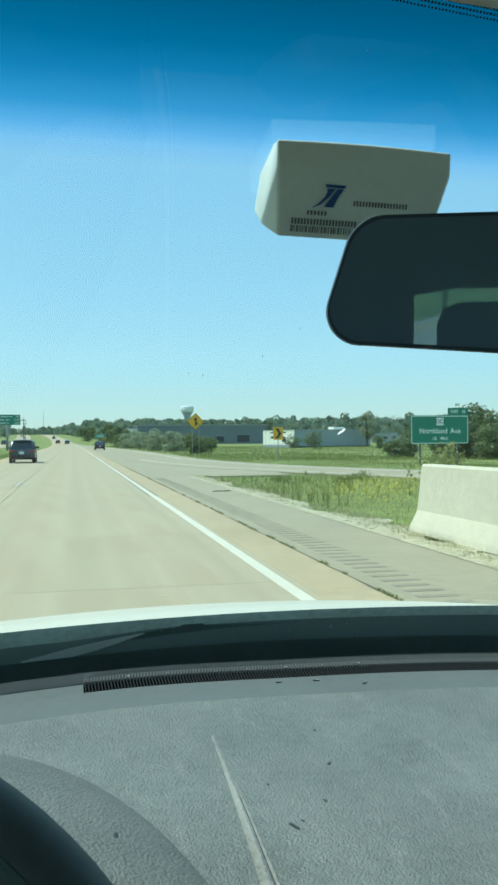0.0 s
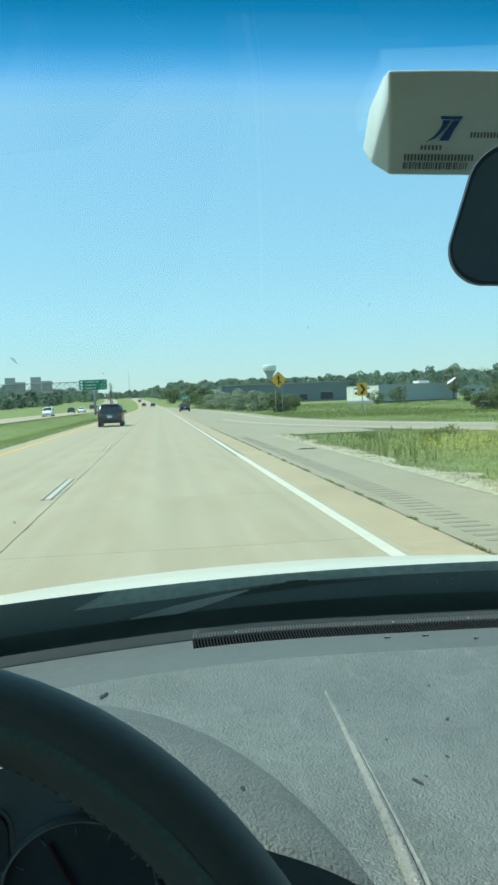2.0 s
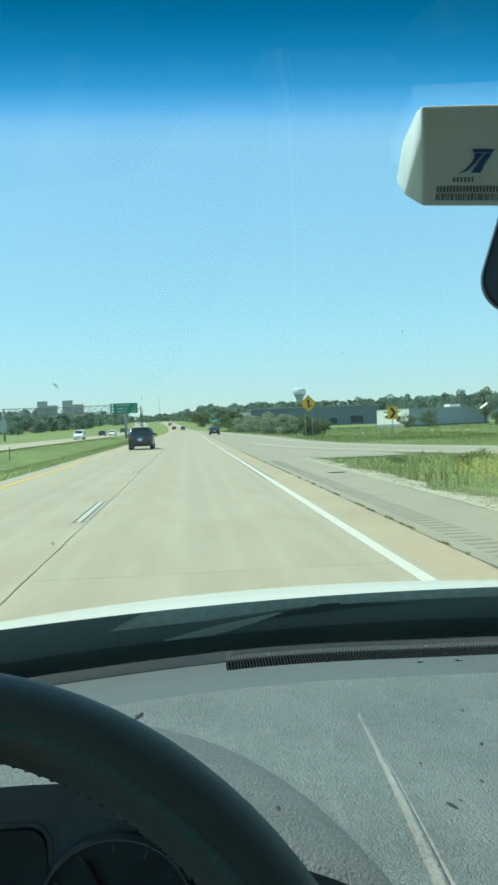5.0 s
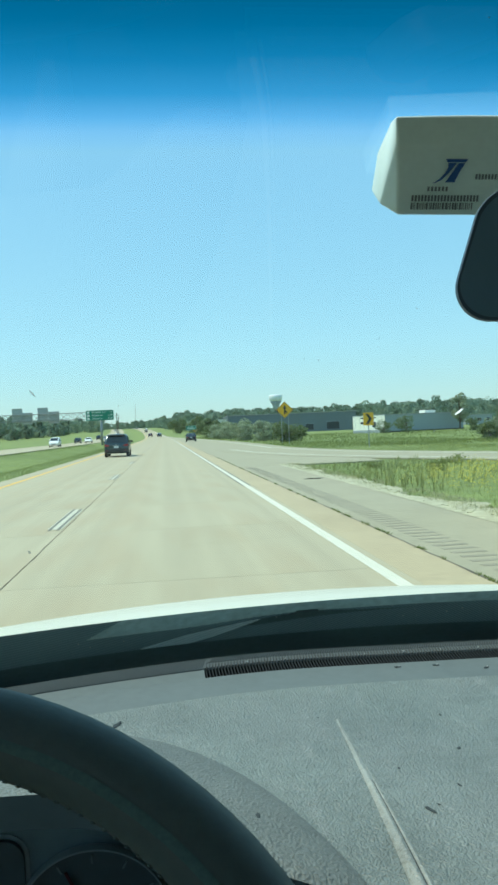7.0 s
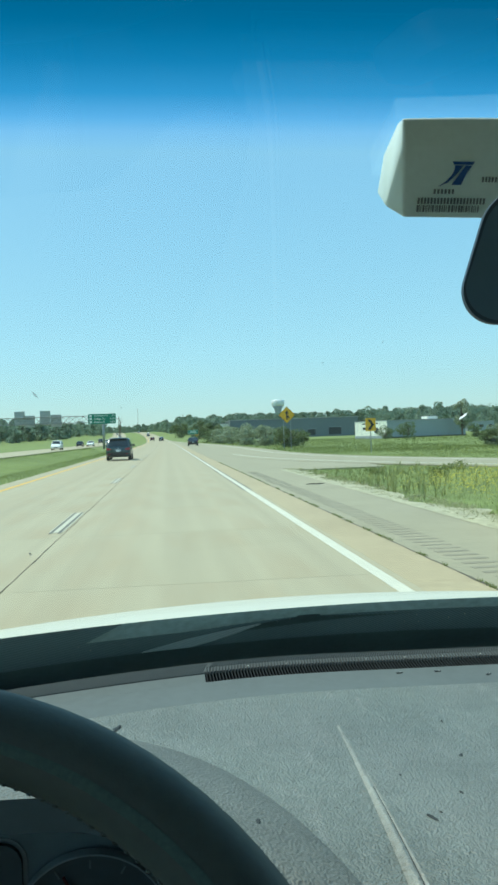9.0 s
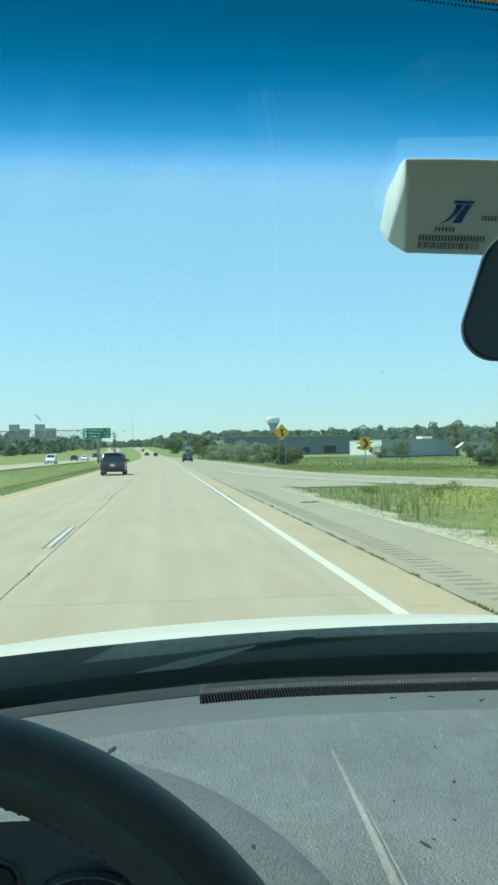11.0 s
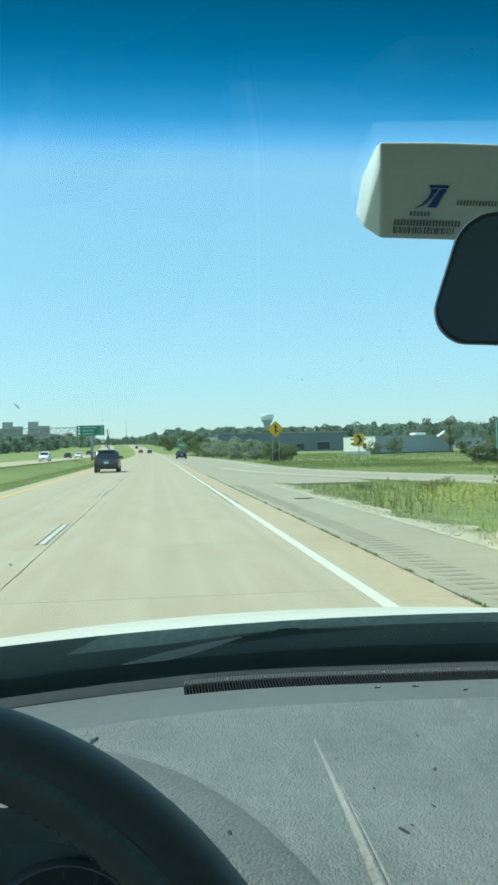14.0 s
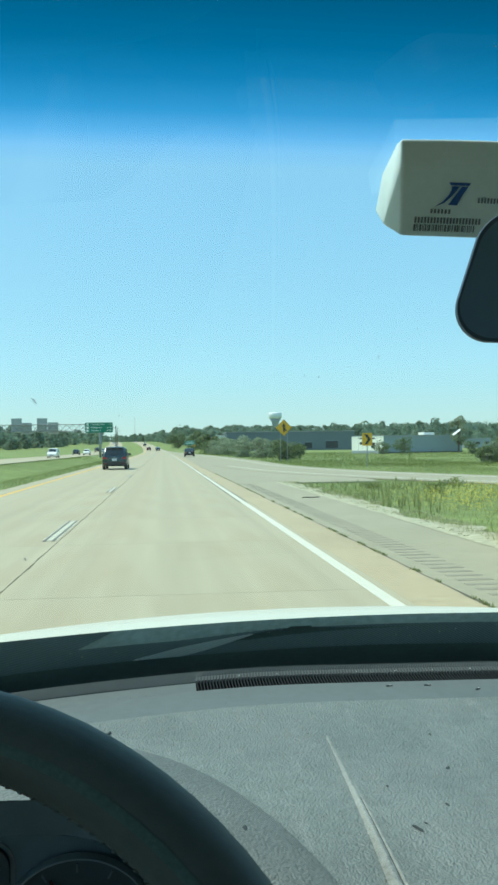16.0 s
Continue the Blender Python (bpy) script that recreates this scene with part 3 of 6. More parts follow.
# rumble grooves, one sheet of many plates, their shade put into a darker colour
bm = bmesh.new()
for k in range(100):
    y = 3.0 + 0.3 * k
    box((3.36, y, -0.001), (0.40 + 0.05 * noise.noise((y * 3, 4, 0)), 0.105 + 0.03 * noise.noise((y, 0, 0)), 0.008), bm=bm)
tagged(part("rumble_strip", bm, M_RUMBSHADE), "rumble grooves along the asphalt shoulder, their shade painted as darker plates", "rumble strip", kind="stuff")


# ---- plants ----
def leaf_cloud(rng, centres, radii, count, size, squash=0.8):
    """Small two-sided leaf clumps scattered in and on ellipsoids."""
    centres, radii = np.asarray(centres, float), np.asarray(radii, float)
    pick = rng.integers(0, len(centres), count)
    d = rng.normal(size=(count, 3))
    d /= np.linalg.norm(d, axis=1, keepdims=True)
    rad = radii[pick] * rng.uniform(0.6, 1.02, (count, 1)) ** 0.6
    c = centres[pick] + d * rad
    face = d + rng.normal(size=(count, 3)) * 0.45
    a, b = np.cross(face, rng.normal(size=(count, 3))), face
    a /= np.linalg.norm(a, axis=1, keepdims=True)
    b = np.cross(a, face)
    b /= np.linalg.norm(b, axis=1, keepdims=True)
    s = size * rng.uniform(0.6, 1.4, (count, 1))
    q = np.stack([c - a * s, c - b * s * squash, c + a * s, c + b * s * squash], 1).reshape(-1, 3)
    return raw(q, [tuple(range(4 * i, 4 * i + 4)) for i in range(count)])


def tree(name, label, at, height, spread, seed, leaf=None, count=2600, size=0.16, stem=0.35, group=""):
    """A trunk with limbs and a crown of many leaf clumps."""
    rng = np.random.default_rng(seed)
    t = thing(name, label, "tree" if stem > 0.2 else "bush", at, group=group)
    bm = bmesh.new()
    top = height * 0.8
    lean = rng.uniform(-0.06, 0.06, 2) * height
    tube([(0, 0, -0.2), (lean[0] * 0.3, lean[1] * 0.3, top * 0.4), (lean[0], lean[1], top)], [height * 0.028, height * 0.02, height * 0.006], 7, bm)
    cs, rs = [], []
    n = 13 if stem > 0.2 else 16
    for i in range(n):
        a, h = rng.uniform(0, 6.283), rng.uniform(stem, 0.92)
        r = spread * 0.62 * math.sin(math.pi * min(1, max(0.12, (h - stem * 0.5) / (1.02 - stem * 0.5)))) * rng.uniform(0.4, 1.05)
        p = (lean[0] * h + r * math.cos(a), lean[1] * h + r * math.sin(a), height * h)
        tube([(lean[0] * h * 0.6, lean[1] * h * 0.6, height * h * 0.55), (p[0] * 0.6, p[1] * 0.6, height * h * 0.85), p], [height * 0.010, height * 0.006, height * 0.003], 5, bm)
        cs.append(p)
        k = rng.uniform(0.20, 0.36) * spread
        rs.append((k, k, k * rng.uniform(0.65, 0.95) * min(1.4, height / spread / 1.2)))
    part("trunk", bm, M_BARK, t)
    part("crown", leaf_cloud(rng, cs, rs, count, size), leaf or M_LEAF, t)
    return t


def woods(name, label, x0, x1, y0, y1, n, h0, h1, seed, per=110, size=0.9, material=None):
    """A belt of far trees: trunks and crowns of many leaf clumps."""
    rng = np.random.default_rng(seed)
    cs, rs, trunks = [], [], bmesh.new()
    for i in range(n):
        x, y = rng.uniform(x0, x1), rng.uniform(y0, y1)
        x += bend(y)
        h = rng.uniform(h0, h1)
        z = land(x, y)
        w = h * rng.uniform(0.32, 0.5)
        box((x, y, z + h * 0.15), (0.3, 0.3, h * 0.4), bm=trunks)
        for k in range(5):
            cs.append((x + rng.normal() * w * 0.45, y + rng.normal() * w * 0.45, z + h * (0.16 + 0.17 * k + rng.uniform(-0.06, 0.06))))
            g = w * rng.uniform(0.55, 0.8) * (1.0, 1.15, 1.0, 0.8, 0.55)[k]
            rs.append((g, g, g * 0.85))
    belt = tagged(part(name, leaf_cloud(rng, cs, rs, int(n * per * 1.9), size * 0.68), material or M_WOODSHAZE), label, "woods", kind="stuff")
    part("trunks", trunks, M_BARK, belt)
    return belt


# ---- signs and steel ----
def panel(w, h, material, border, parent, z, name="panel", r=0.12, y=0.0):
    p = part(name, prism(rounded(w, h, r, 5, 0, z), y, y + 0.03), material, parent)
    if border:
        ring = bmesh.new()
        o, i = rounded(w - 0.06, h - 0.06, r - 0.02, 5, 0, z), rounded(w - 0.06 - 2 * border, h - 0.06 - 2 * border, max(0.02, r - 0.05), 5, 0, z)
        vo, vi = [ring.verts.new((a, y - 0.004, b)) for a, b in o], [ring.verts.new((a, y - 0.004, b)) for a, b in i]
        for k in range(len(o)):
            ring.faces.new((vo[k], vo[(k + 1) % len(o)], vi[(k + 1) % len(o)], vi[k]))
        part("border", ring, M_SIGNW, p)
    return p


def exit_sign(at, rz):
    t = thing("highway_sign", "large green exit guide sign on two steel posts", "road sign", at, rz)
    p = panel(4.3, 1.93, M_GREEN, 0.045, t, 2.35)
    words("Northland Ave", 0.50, 0, 2.25, -0.008, p, M_SIGNW)
    words("1/2 MILE", 0.29, 0, 1.75, -0.008, p, M_SIGNW, 0.8)
    s = part("route_marker", prism(rounded(0.60, 0.52, 0.08, 5, 0, 2.90), -0.012, -0.001), M_SIGNW, p, "white county route marker")
    words("OO", 0.42, 0, 2.89, -0.016, s, M_SIGNK)
    tab = part("exit_tab", prism(rounded(1.52, 0.50, 0.08, 5, 1.36, 3.58), 0, 0.03), M_GREEN, t, "small green exit number tab")
    words("EXIT 10", 0.29, 1.36, 3.57, -0.008, tab, M_SIGNW, 0.8)
    for x in (-1.45, 1.35):
        part("post", box((x, 0.10, 1.5), (0.11, 0.14, 3.4), 0.01), M_POST, t)
    return t


def merge_sign(at, rz=0.0):
    t = thing("merge_sign", "yellow diamond merge warning sign on two steel posts", "road sign", at, rz)
    r = 0.87
    p = part("panel", prism([(0, 3.5 + r), (-r, 3.5), (0, 3.5 - r), (r, 3.5)], 0, 0.02, 0.006), M_SIGNY, t)
    edge = bmesh.new()
    for k in range(4):
        a, b = [(0, r), (-r, 0), (0, -r), (r, 0)][k], [(-r, 0), (0, -r), (r, 0), (0, r)][k]
        va = [edge.verts.new((q[0] * s, -0.004, 3.5 + q[1] * s)) for q, s in ((a, 0.95), (b, 0.95), (b, 0.92), (a, 0.92))]
        edge.faces.new(va)
    part("border", edge, M_SIGNK, p)
    arrow = bmesh.new()
    prism([(-0.07, 3.02), (0.07, 3.02), (0.07, 3.62), (0.21, 3.62), (0, 4.0), (-0.21, 3.62), (-0.07, 3.62)], -0.008, -0.001, bm=arrow)
    prism([(0.07, 3.28), (0.24, 3.12), (0.30, 3.18), (0.19, 3.36), (0.07, 3.48)], -0.008, -0.001, bm=arrow)
    part("arrow", arrow, M_SIGNK, p, "black merging arrow")
    for x in (-0.36, 0.36):
        part("post", box((x, 0.06, 1.75), (0.06, 0.06, 3.6), 0.008), M_STEEL, t)
    return t


def chevron_sign(at, rz=0.0):
    t = thing("chevron_sign", "yellow and black curve chevron sign on a post", "road sign", at, rz)
    p = part("panel", prism(rounded(0.76, 0.92, 0.05, 4, 0, 2.0), 0, 0.02), M_SIGNY, t)
    part("chevron", prism([(-0.22, 2.36), (0.0, 2.36), (0.26, 2.0), (0.0, 1.64), (-0.22, 1.64), (0.04, 2.0)], -0.006, -0.001), M_SIGNK, p)
    part("post", box((0, 0.05, 1.1), (0.06, 0.06, 2.4), 0.008), M_STEEL, t)
    return t


def small_guide(at, rz=0.0):
    t = thing("guide_sign", "small green guide sign on two posts", "road sign", at, rz)
    p = panel(3.8, 1.6, M_GREEN, 0.05, t, 3.2)
    for z, w in ((3.5, 2.4), (3.0, 2.8)):
        part("letter_bar", box((0, -0.008, z), (w, 0.01, 0.2)), M_SIGNW, p)
    for x in (-1.3, 1.3):
        part("post", box((x, 0.09, 1.3), (0.1, 0.1, 3.0), 0.01), M_POST, t)
    return t


def gantry(at):
    """A truss over the oncoming lanes with sign backs, and a green sign on its near end."""
    t = thing("sign_gantry", "steel truss gantry over the oncoming lanes with sign backs", "sign gantry", at)
    part("post", tube([(0, 0, -1.5), (0, 0, 7.2)], 0.27, 12), M_STEEL, t, smooth=True)
    part("post", tube([(-27, 0, -1.5), (-27, 0, 7.2)], 0.27, 12), M_STEEL, t, smooth=True)
    for z in (5.5, 7.0):
        for y in (-0.5, 0.5):
            part("chord", tube([(-27.4, y, z), (0.4, y, z)], 0.085, 6), M_STEEL, t)
    for k in range(18):
        x = -27 + 1.5 * k
        for y, up in ((-0.5, k % 2), (0.5, 1 - k % 2)):
            part("brace", tube([(x, y, 5.5 if up else 7.0), (x + 1.5, y, 7.0 if up else 5.5)], 0.055, 5), M_STEEL, t)
        part("strut", tube([(x, -0.5, 7.0), (x, 0.5, 7.0)], 0.04, 5), M_STEEL, t)
        part("upright", tube([(x, -0.5, 5.5), (x, -0.5, 7.0)], 0.04, 5), M_STEEL, t)
    for x, z, w, h in ((-18.5, 6.9, 2.3, 3.2), (-16.3, 6.2, 2.3, 2.6), (-12.9, 6.9, 2.3, 3.2), (-10.5, 6.2, 2.4, 2.7)):
        s = part("sign_back", box((x, 0.75, z), (w, 0.05, h), 0.01), M_ALU, t, "bare aluminium back of a road sign")
        for q in lin(z - h * 0.38, z + h * 0.38, 5):
            part("rib", box((x, 0.70, q), (w * 0.98, 0.04, 0.07)), M_STEEL, s)
    g = part("green_sign", prism(rounded(6.1, 2.25, 0.18, 5, -0.2, 6.25), -0.75, -0.70), M_GREEN, t, "green distance sign listing three exits")
    for row, (word, far) in enumerate((("Northland Ave", "1/2"), ("College Ave", "2 1/4"), ("Calumet St", "3 1/4"))):
        z = 6.95 - 0.70 * row
        words(word, 0.50, -2.0, z, -0.757, g, M_SIGNW, 0.45, "LEFT")
        words(far, 0.50, 2.55, z, -0.757, g, M_SIGNW, 0.3, "RIGHT")
        part("route_marker", prism(rounded(0.52, 0.48, 0.06, 4, -2.72, z), -0.762, -0.751), M_SIGNW, g)
    return t


# ---- vehicles ----
def vehicle(name, label, at, rz, L, W, H, paint, kind="hatch", group=""):
    """A car lofted from cross sections, rear at y = 0, front at y = L."""
    t = thing(name, label, "car", at, rz, group)
    tall = kind in ("mpv", "truck")
    belt = H * (0.60 if tall else 0.62)
    hood = belt * 1.0
    if kind == "mpv":
        sec = [(0.0, 0.42, belt * 0.9, belt * 0.93, 0.93), (0.10, 0.30, belt, belt + 0.04, 0.97), (0.30, 0.26, belt, H - 0.10, 0.99), (0.62, 0.24, belt, H - 0.01, 1.0), (L * 0.45, 0.22, belt, H, 1.0), (L * 0.62, 0.22, belt * 0.98, H - 0.08, 1.0), (L * 0.80, 0.22, hood * 0.95, hood * 0.99, 1.0), (L * 0.95, 0.24, hood * 0.78, hood * 0.82, 0.95), (L, 0.34, hood * 0.6, hood * 0.64, 0.85)]
    else:
        sec = [(0.0, 0.42, belt * 0.88, belt * 0.92, 0.90), (0.12, 0.30, belt * 0.98, belt, 0.96), (L * 0.13, 0.24, belt, belt + 0.03, 0.99), (L * 0.28, 0.22, belt, H - 0.05, 1.0), (L * 0.45, 0.22, belt, H, 1.0), (L * 0.56, 0.22, belt * 0.98, H - 0.09, 1.0), (L * 0.70, 0.22, belt * 0.95, belt * 0.98, 1.0), (L * 0.95, 0.24, belt * 0.80, belt * 0.83, 0.94), (L, 0.34, belt * 0.62, belt * 0.66, 0.84)]
    bm = bmesh.new()
    rings = []
    for y, zb, zm, zt, k in sec:
        w = W / 2 * k
        g = max(0.0, min(1.0, (zt - zm) / (H - belt)))
        wt = w * (1 - 0.20 * g)
        half = [(w * 0.80, zb), (w * 0.97, zb + 0.10), (w, (zb + zm) / 2), (w * 0.965, zm), (wt + (w - wt) * 0.2, zm + (zt - zm) * 0.85), (wt * 0.86, zt - 0.005), (wt * 0.45, zt + 0.02 * g)]
        rings.append([bm.verts.new((x, y, z)) for x, z in half] + [bm.verts.new((-x, y, z)) for x, z in half[::-1]])
    n = len(rings[0])
    for a, b in zip(rings, rings[1:]):
        for i in range(n):
            bm.faces.new((a[i], a[(i + 1) % n], b[(i + 1) % n], b[i]))
    bm.faces.new(rings[0])
    bm.faces.new(rings[-1])
    part("body", bm, paint, t, smooth=True)
    # rear glass lies on the sloping tail between two sections
    i0, i1 = (1, 2) if kind == "mpv" else (2, 3)
    (ya, _, _, za, ka), (yb, _, _, zb2, kb) = sec[i0], sec[i1]
    w = W / 2 * 0.80
    q = [(-w * 0.97, ya - 0.012, za + 0.02), (w * 0.97, ya - 0.012, za + 0.02), (w * 0.84, yb - 0.03, zb2 - 0.03), (-w * 0.84, yb - 0.03, zb2 - 0.03)]
    part("rear_window", raw(q + [(x, y + 0.02, z - 0.005) for x, y, z in q], [(0, 1, 2, 3), (7, 6, 5, 4), (0, 4, 5, 1), (1, 5, 6, 2), (2, 6, 7, 3), (3, 7, 4, 0)]), M_PANE, t)
    for s in (-1, 1):
        w0, w1 = W / 2 * 0.972, W / 2 * 0.845
        for ya, yb in ((0.42 if kind == "mpv" else L * 0.30, L * 0.44), (L * 0.455, L * 0.60)):
            o = [(s * w0, ya, belt + 0.03), (s * w0, yb + (0.18 if yb > L / 2 else 0), belt + 0.02), (s * w1, yb - 0.05, H - 0.16), (s * w1, ya + 0.10, H - 0.13)]
            part("side_window", raw([(x + s * 0.012, y, z) for x, y, z in o] + [(x - s * 0.01, y, z) for x, y, z in o], [(0, 1, 2, 3), (7, 6, 5, 4), (0, 4, 5, 1), (1, 5, 6, 2), (2, 6, 7, 3), (3, 7, 4, 0)]), M_PANE, t)
        if kind == "mpv":
            lamp = prism([(s * a * W, z) for a, z in ((0.27, belt * 0.80), (0.30, belt * 0.90), (0.46, belt * 0.97), (0.475, belt * 0.84), (0.44, belt * 0.78))], -0.012, 0.16)
            part("tail_light", lamp, M_TAIL, t, "wide red tail light wrapping the corner")
            part("reflector", box((s * W * 0.36, -0.035, 0.47), (0.15, 0.02, 0.035), 0.008), M_TAIL, t)
        else:
            part("tail_light", box((s * W * 0.39, 0.035, belt * 0.84), (W * 0.13, 0.10, 0.10), 0.02), M_TAIL, t, "red tail light")
        part("headlight", box((s * W * 0.36, L - 0.10, belt * 0.60), (W * 0.18, 0.16, 0.13), 0.02), M_CLEAR, t)
        part("door_mirror", box((s * (W / 2 + 0.09), L * 0.60, belt + 0.10), (0.20, 0.12, 0.15), 0.03), M_TRIM if tall else paint, t)
        for y in (L * 0.19, L * 0.80):
            wheel = part("wheel", lathe([(0.0, -0.10), (0.22, -0.10), (0.24, -0.10), (0.24, 0.10), (0.22, 0.10), (0.0, 0.10)], 18, "x", (s * (W / 2 - 0.11), y, 0.33)), M_RIM, t, "alloy wheel")
            tb = bmesh.new()
            ring = [[tb.verts.new((s * (W / 2 - 0.11) + hx, y + r * math.cos(6.28319 * k / 18), 0.33 + r * math.sin(6.28319 * k / 18))) for k in range(18)] for r, hx in ((0.235, -0.105), (0.31, -0.11), (0.33, -0.06), (0.33, 0.06), (0.31, 0.11), (0.235, 0.105))]
            for a, b in zip(ring, ring[1:]):
                for k in range(18):
                    tb.faces.new((a[k], a[(k + 1) % 18], b[(k + 1) % 18], b[k]))
            part("tyre", tb, M_TYRE, wheel)
    # windscreen on the slope before the roof, grille between the headlights
    (ya, _, _, za, _), (yb, _, _, zb2, _) = (sec[5], sec[6])
    q = [(-W * 0.36, ya + 0.05, za - 0.05), (W * 0.36, ya + 0.05, za - 0.05), (W * 0.42, yb - 0.12, zb2 + 0.07), (-W * 0.42, yb - 0.12, zb2 + 0.07)]
    part("windscreen", raw([(x, y + 0.015, z + 0.03) for x, y, z in q] + q, [(3, 2, 1, 0), (4, 5, 6, 7), (0, 1, 5, 4), (1, 2, 6, 5), (2, 3, 7, 6), (3, 0, 4, 7)]), M_PANE, t)
    part("grille", box((0, L + 0.005, belt * 0.47), (W * 0.42, 0.05, 0.12), 0.02), M_TRIM, t)
    if kind == "mpv":
        part("spoiler", box((0, 0.20, H - 0.055), (W * 0.70, 0.26, 0.05), 0.02), paint, t)
        part("badge", box((0, -0.012, belt * 0.93), (0.09, 0.012, 0.05), 0.005), M_STEEL, t)
        part("wiper", box((0.05, 0.105, belt + 0.16), (0.46, 0.02, 0.025), 0.006, m=None), M_TRIM, t)
        part("handle_trim", box((0, -0.012, belt * 0.85), (0.56, 0.02, 0.025), 0.006), M_STEEL, t, "chrome strip over the number plate")
    part("bumper", box((0, 0.05, 0.46), (W * 0.90, 0.16, 0.22), 0.04), M_TRIM, t)
    part("number_plate", box((0, -0.008 if kind == "mpv" else 0.0, belt * 0.74), (0.32, 0.02, 0.15)), M_PLATE, t)
    return t


# ---- the roadside, near to far ----
def barrier(y0, y1):
    """A sloped concrete parapet in cast lengths."""
    t = thing("concrete_barrier", "pale weathered concrete barrier beside the shoulder", "barrier", (5.25, 0, 0))
    prof = [(0, 0), (0.03, 0.09), (0.16, 0.34), (0.24, 1.04), (0.27, 1.07), (0.44, 1.07), (0.46, 1.04), (0.46, 0)]
    y = y1
    while y > y0:
        a = max(y - 6.1, y0)
        part("length", prism([(x, z) for x, z in prof], a + 0.008, y - 0.008, 0.0), M_BARR, t)
        y = a
    return t


barrier(-20, 12.35)
exit_sign((24.4, 52, land(24.4, 52)), 3)
merge_sign((12.4, 84, land(12.4, 84)), 0)
chevron_sign((14.6, 58, land(14.6, 58)), 4)
small_guide((11.5 + bend(310), 310, land(11 + bend(310), 310)))
tagged(merge_sign((13.5 + bend(320), 320, land(13.5 + bend(320), 320) - 1.2)), "distant yellow diamond warning sign beside the road")
gantry((-13.9 + bend(188), 188, 0.1))
back = thing("road_sign", "dark back of a road sign beyond the oncoming lanes", "road sign", (-33.0, 150, land(-33.0, 150)))
part("panel", box((0, 0, 3.0), (1.5, 0.03, 2.1), 0.01), M_ALU, back, "bare weathered sign back")
for x in (-0.5, 0.5):
    part("post", box((x, 0.05, 1.6), (0.07, 0.07, 3.6), 0.008), M_POST, back)
post = thing("marker_post", "thin dark marker post in the median grass", "post", (-13.2, 62, land(-13.2, 62) - 0.1), group="median marker posts")
part("shaft", box((0, 0, 0.55), (0.07, 0.02, 1.1), 0.006), M_POST, post)
part("cap", box((0, -0.012, 0.98), (0.07, 0.006, 0.14), 0.002), M_ALU, post)
copy_thing(post, pose(-14.1, 62.5, land(-14.1, 62.5) - 0.1))
# a shred of tyre on the shoulder
rng = np.random.default_rng(15)
strip_pts = [(0.16 * k, 0.03 * math.sin(k * 1.3), 0.012 + 0.012 * abs(math.sin(k * 0.9))) for k in range(7)]
shred = part("tyre_shred", tube(strip_pts, [0.012, 0.022, 0.028, 0.018, 0.030, 0.020, 0.008], 6), M_TYRE, smooth=True)
shred.matrix_basis = pose(3.95, 23.4, 0.004, 0, 0, 6) @ Matrix.Scale(0.6, 4)
tagged(shred, "torn black strip of tyre lying on the shoulder", "debris")

# wildflower verge, the pale gravel along its lip
def lip(y, k):
    w = 0.16 + 0.50 * max(0.0, 0.50 + noise.noise((y * 0.33, 2.0, 0))) + 0.22 * noise.noise((y * 1.3, 5.0, 0))
    return 4.66 + k * max(0.08, w * 1.5), y, 0.006 + 0.025 * math.sin(math.pi * min(1, k * 1.2)) * (0.6 + noise.noise((y * 3, k * 4, 1)))


tagged(part("gravel", surface(lip, lin(-20, 33.8, 260), lin(0, 1, 7)), M_GRAVEL), "pale dry soil and gravel along the lip of the shoulder", "gravel", kind="structure")
bm = bmesh.new()
rng = np.random.default_rng(5)
for k in range(120):
    y = rng.uniform(8, 34)
    x = 4.78 + abs(rng.normal()) * 0.2
    s = rng.uniform(0.012, 0.035)
    bmesh.ops.create_icosphere(bm, subdivisions=1, radius=s, matrix=Matrix.Translation((x, y, 0.02)) @ Matrix.Diagonal((1.5, 1.2, 0.6, 1)))
tagged(part("pebbles", bm, M_GRAVEL), "scattered pale pebbles beside the asphalt", "pebbles", kind="stuff")
# dry straw and thin tufts over the lip
rng = np.random.default_rng(9)
verts, faces = [], []
for k in range(9000):
    y = 8 + 26 * rng.uniform() ** 1.2
    x, h, a = 4.76 + 0.85 * rng.uniform() ** 0.7, rng.uniform(0.02, 0.10), rng.uniform(0, 6.28)
    if noise.noise((x * 2.2, y * 0.9, 8)) < -0.08:
        continue
    i, lean = len(verts), rng.uniform(0.4, 1.6) * h
    verts += [(x - 0.005 * math.sin(a), y + 0.005 * math.cos(a), 0), (x + 0.005 * math.sin(a), y - 0.005 * math.cos(a), 0), (x + lean * math.cos(a), y + lean * math.sin(a), h)]
    faces.append((i, i + 1, i + 2))
tagged(part("dry_grass", raw(verts, faces), M_STRAW), "thin straw-coloured dry grass over the gravel lip", "grass", kind="stuff")
# tufts growing out of the joint between concrete and asphalt
rng = np.random.default_rng(6)
verts, faces = [], []
for k in range(5200):
    y = 3 + 45 * rng.uniform() ** 1.5
    if noise.noise((y * 1.3, 0, 4)) < 0.02:
        continue
    x, h, a = 2.935 + rng.normal() * 0.018, rng.uniform(0.01, 0.045), rng.uniform(0, 3.14)
    i = len(verts)
    verts += [(x - 0.006 * math.cos(a), y - 0.006 * math.sin(a), 0), (x + 0.006 * math.cos(a), y + 0.006 * math.sin(a), 0), (x + rng.normal() * 0.015, y + rng.normal() * 0.015, h)]
    faces.append((i, i + 1, i + 2))
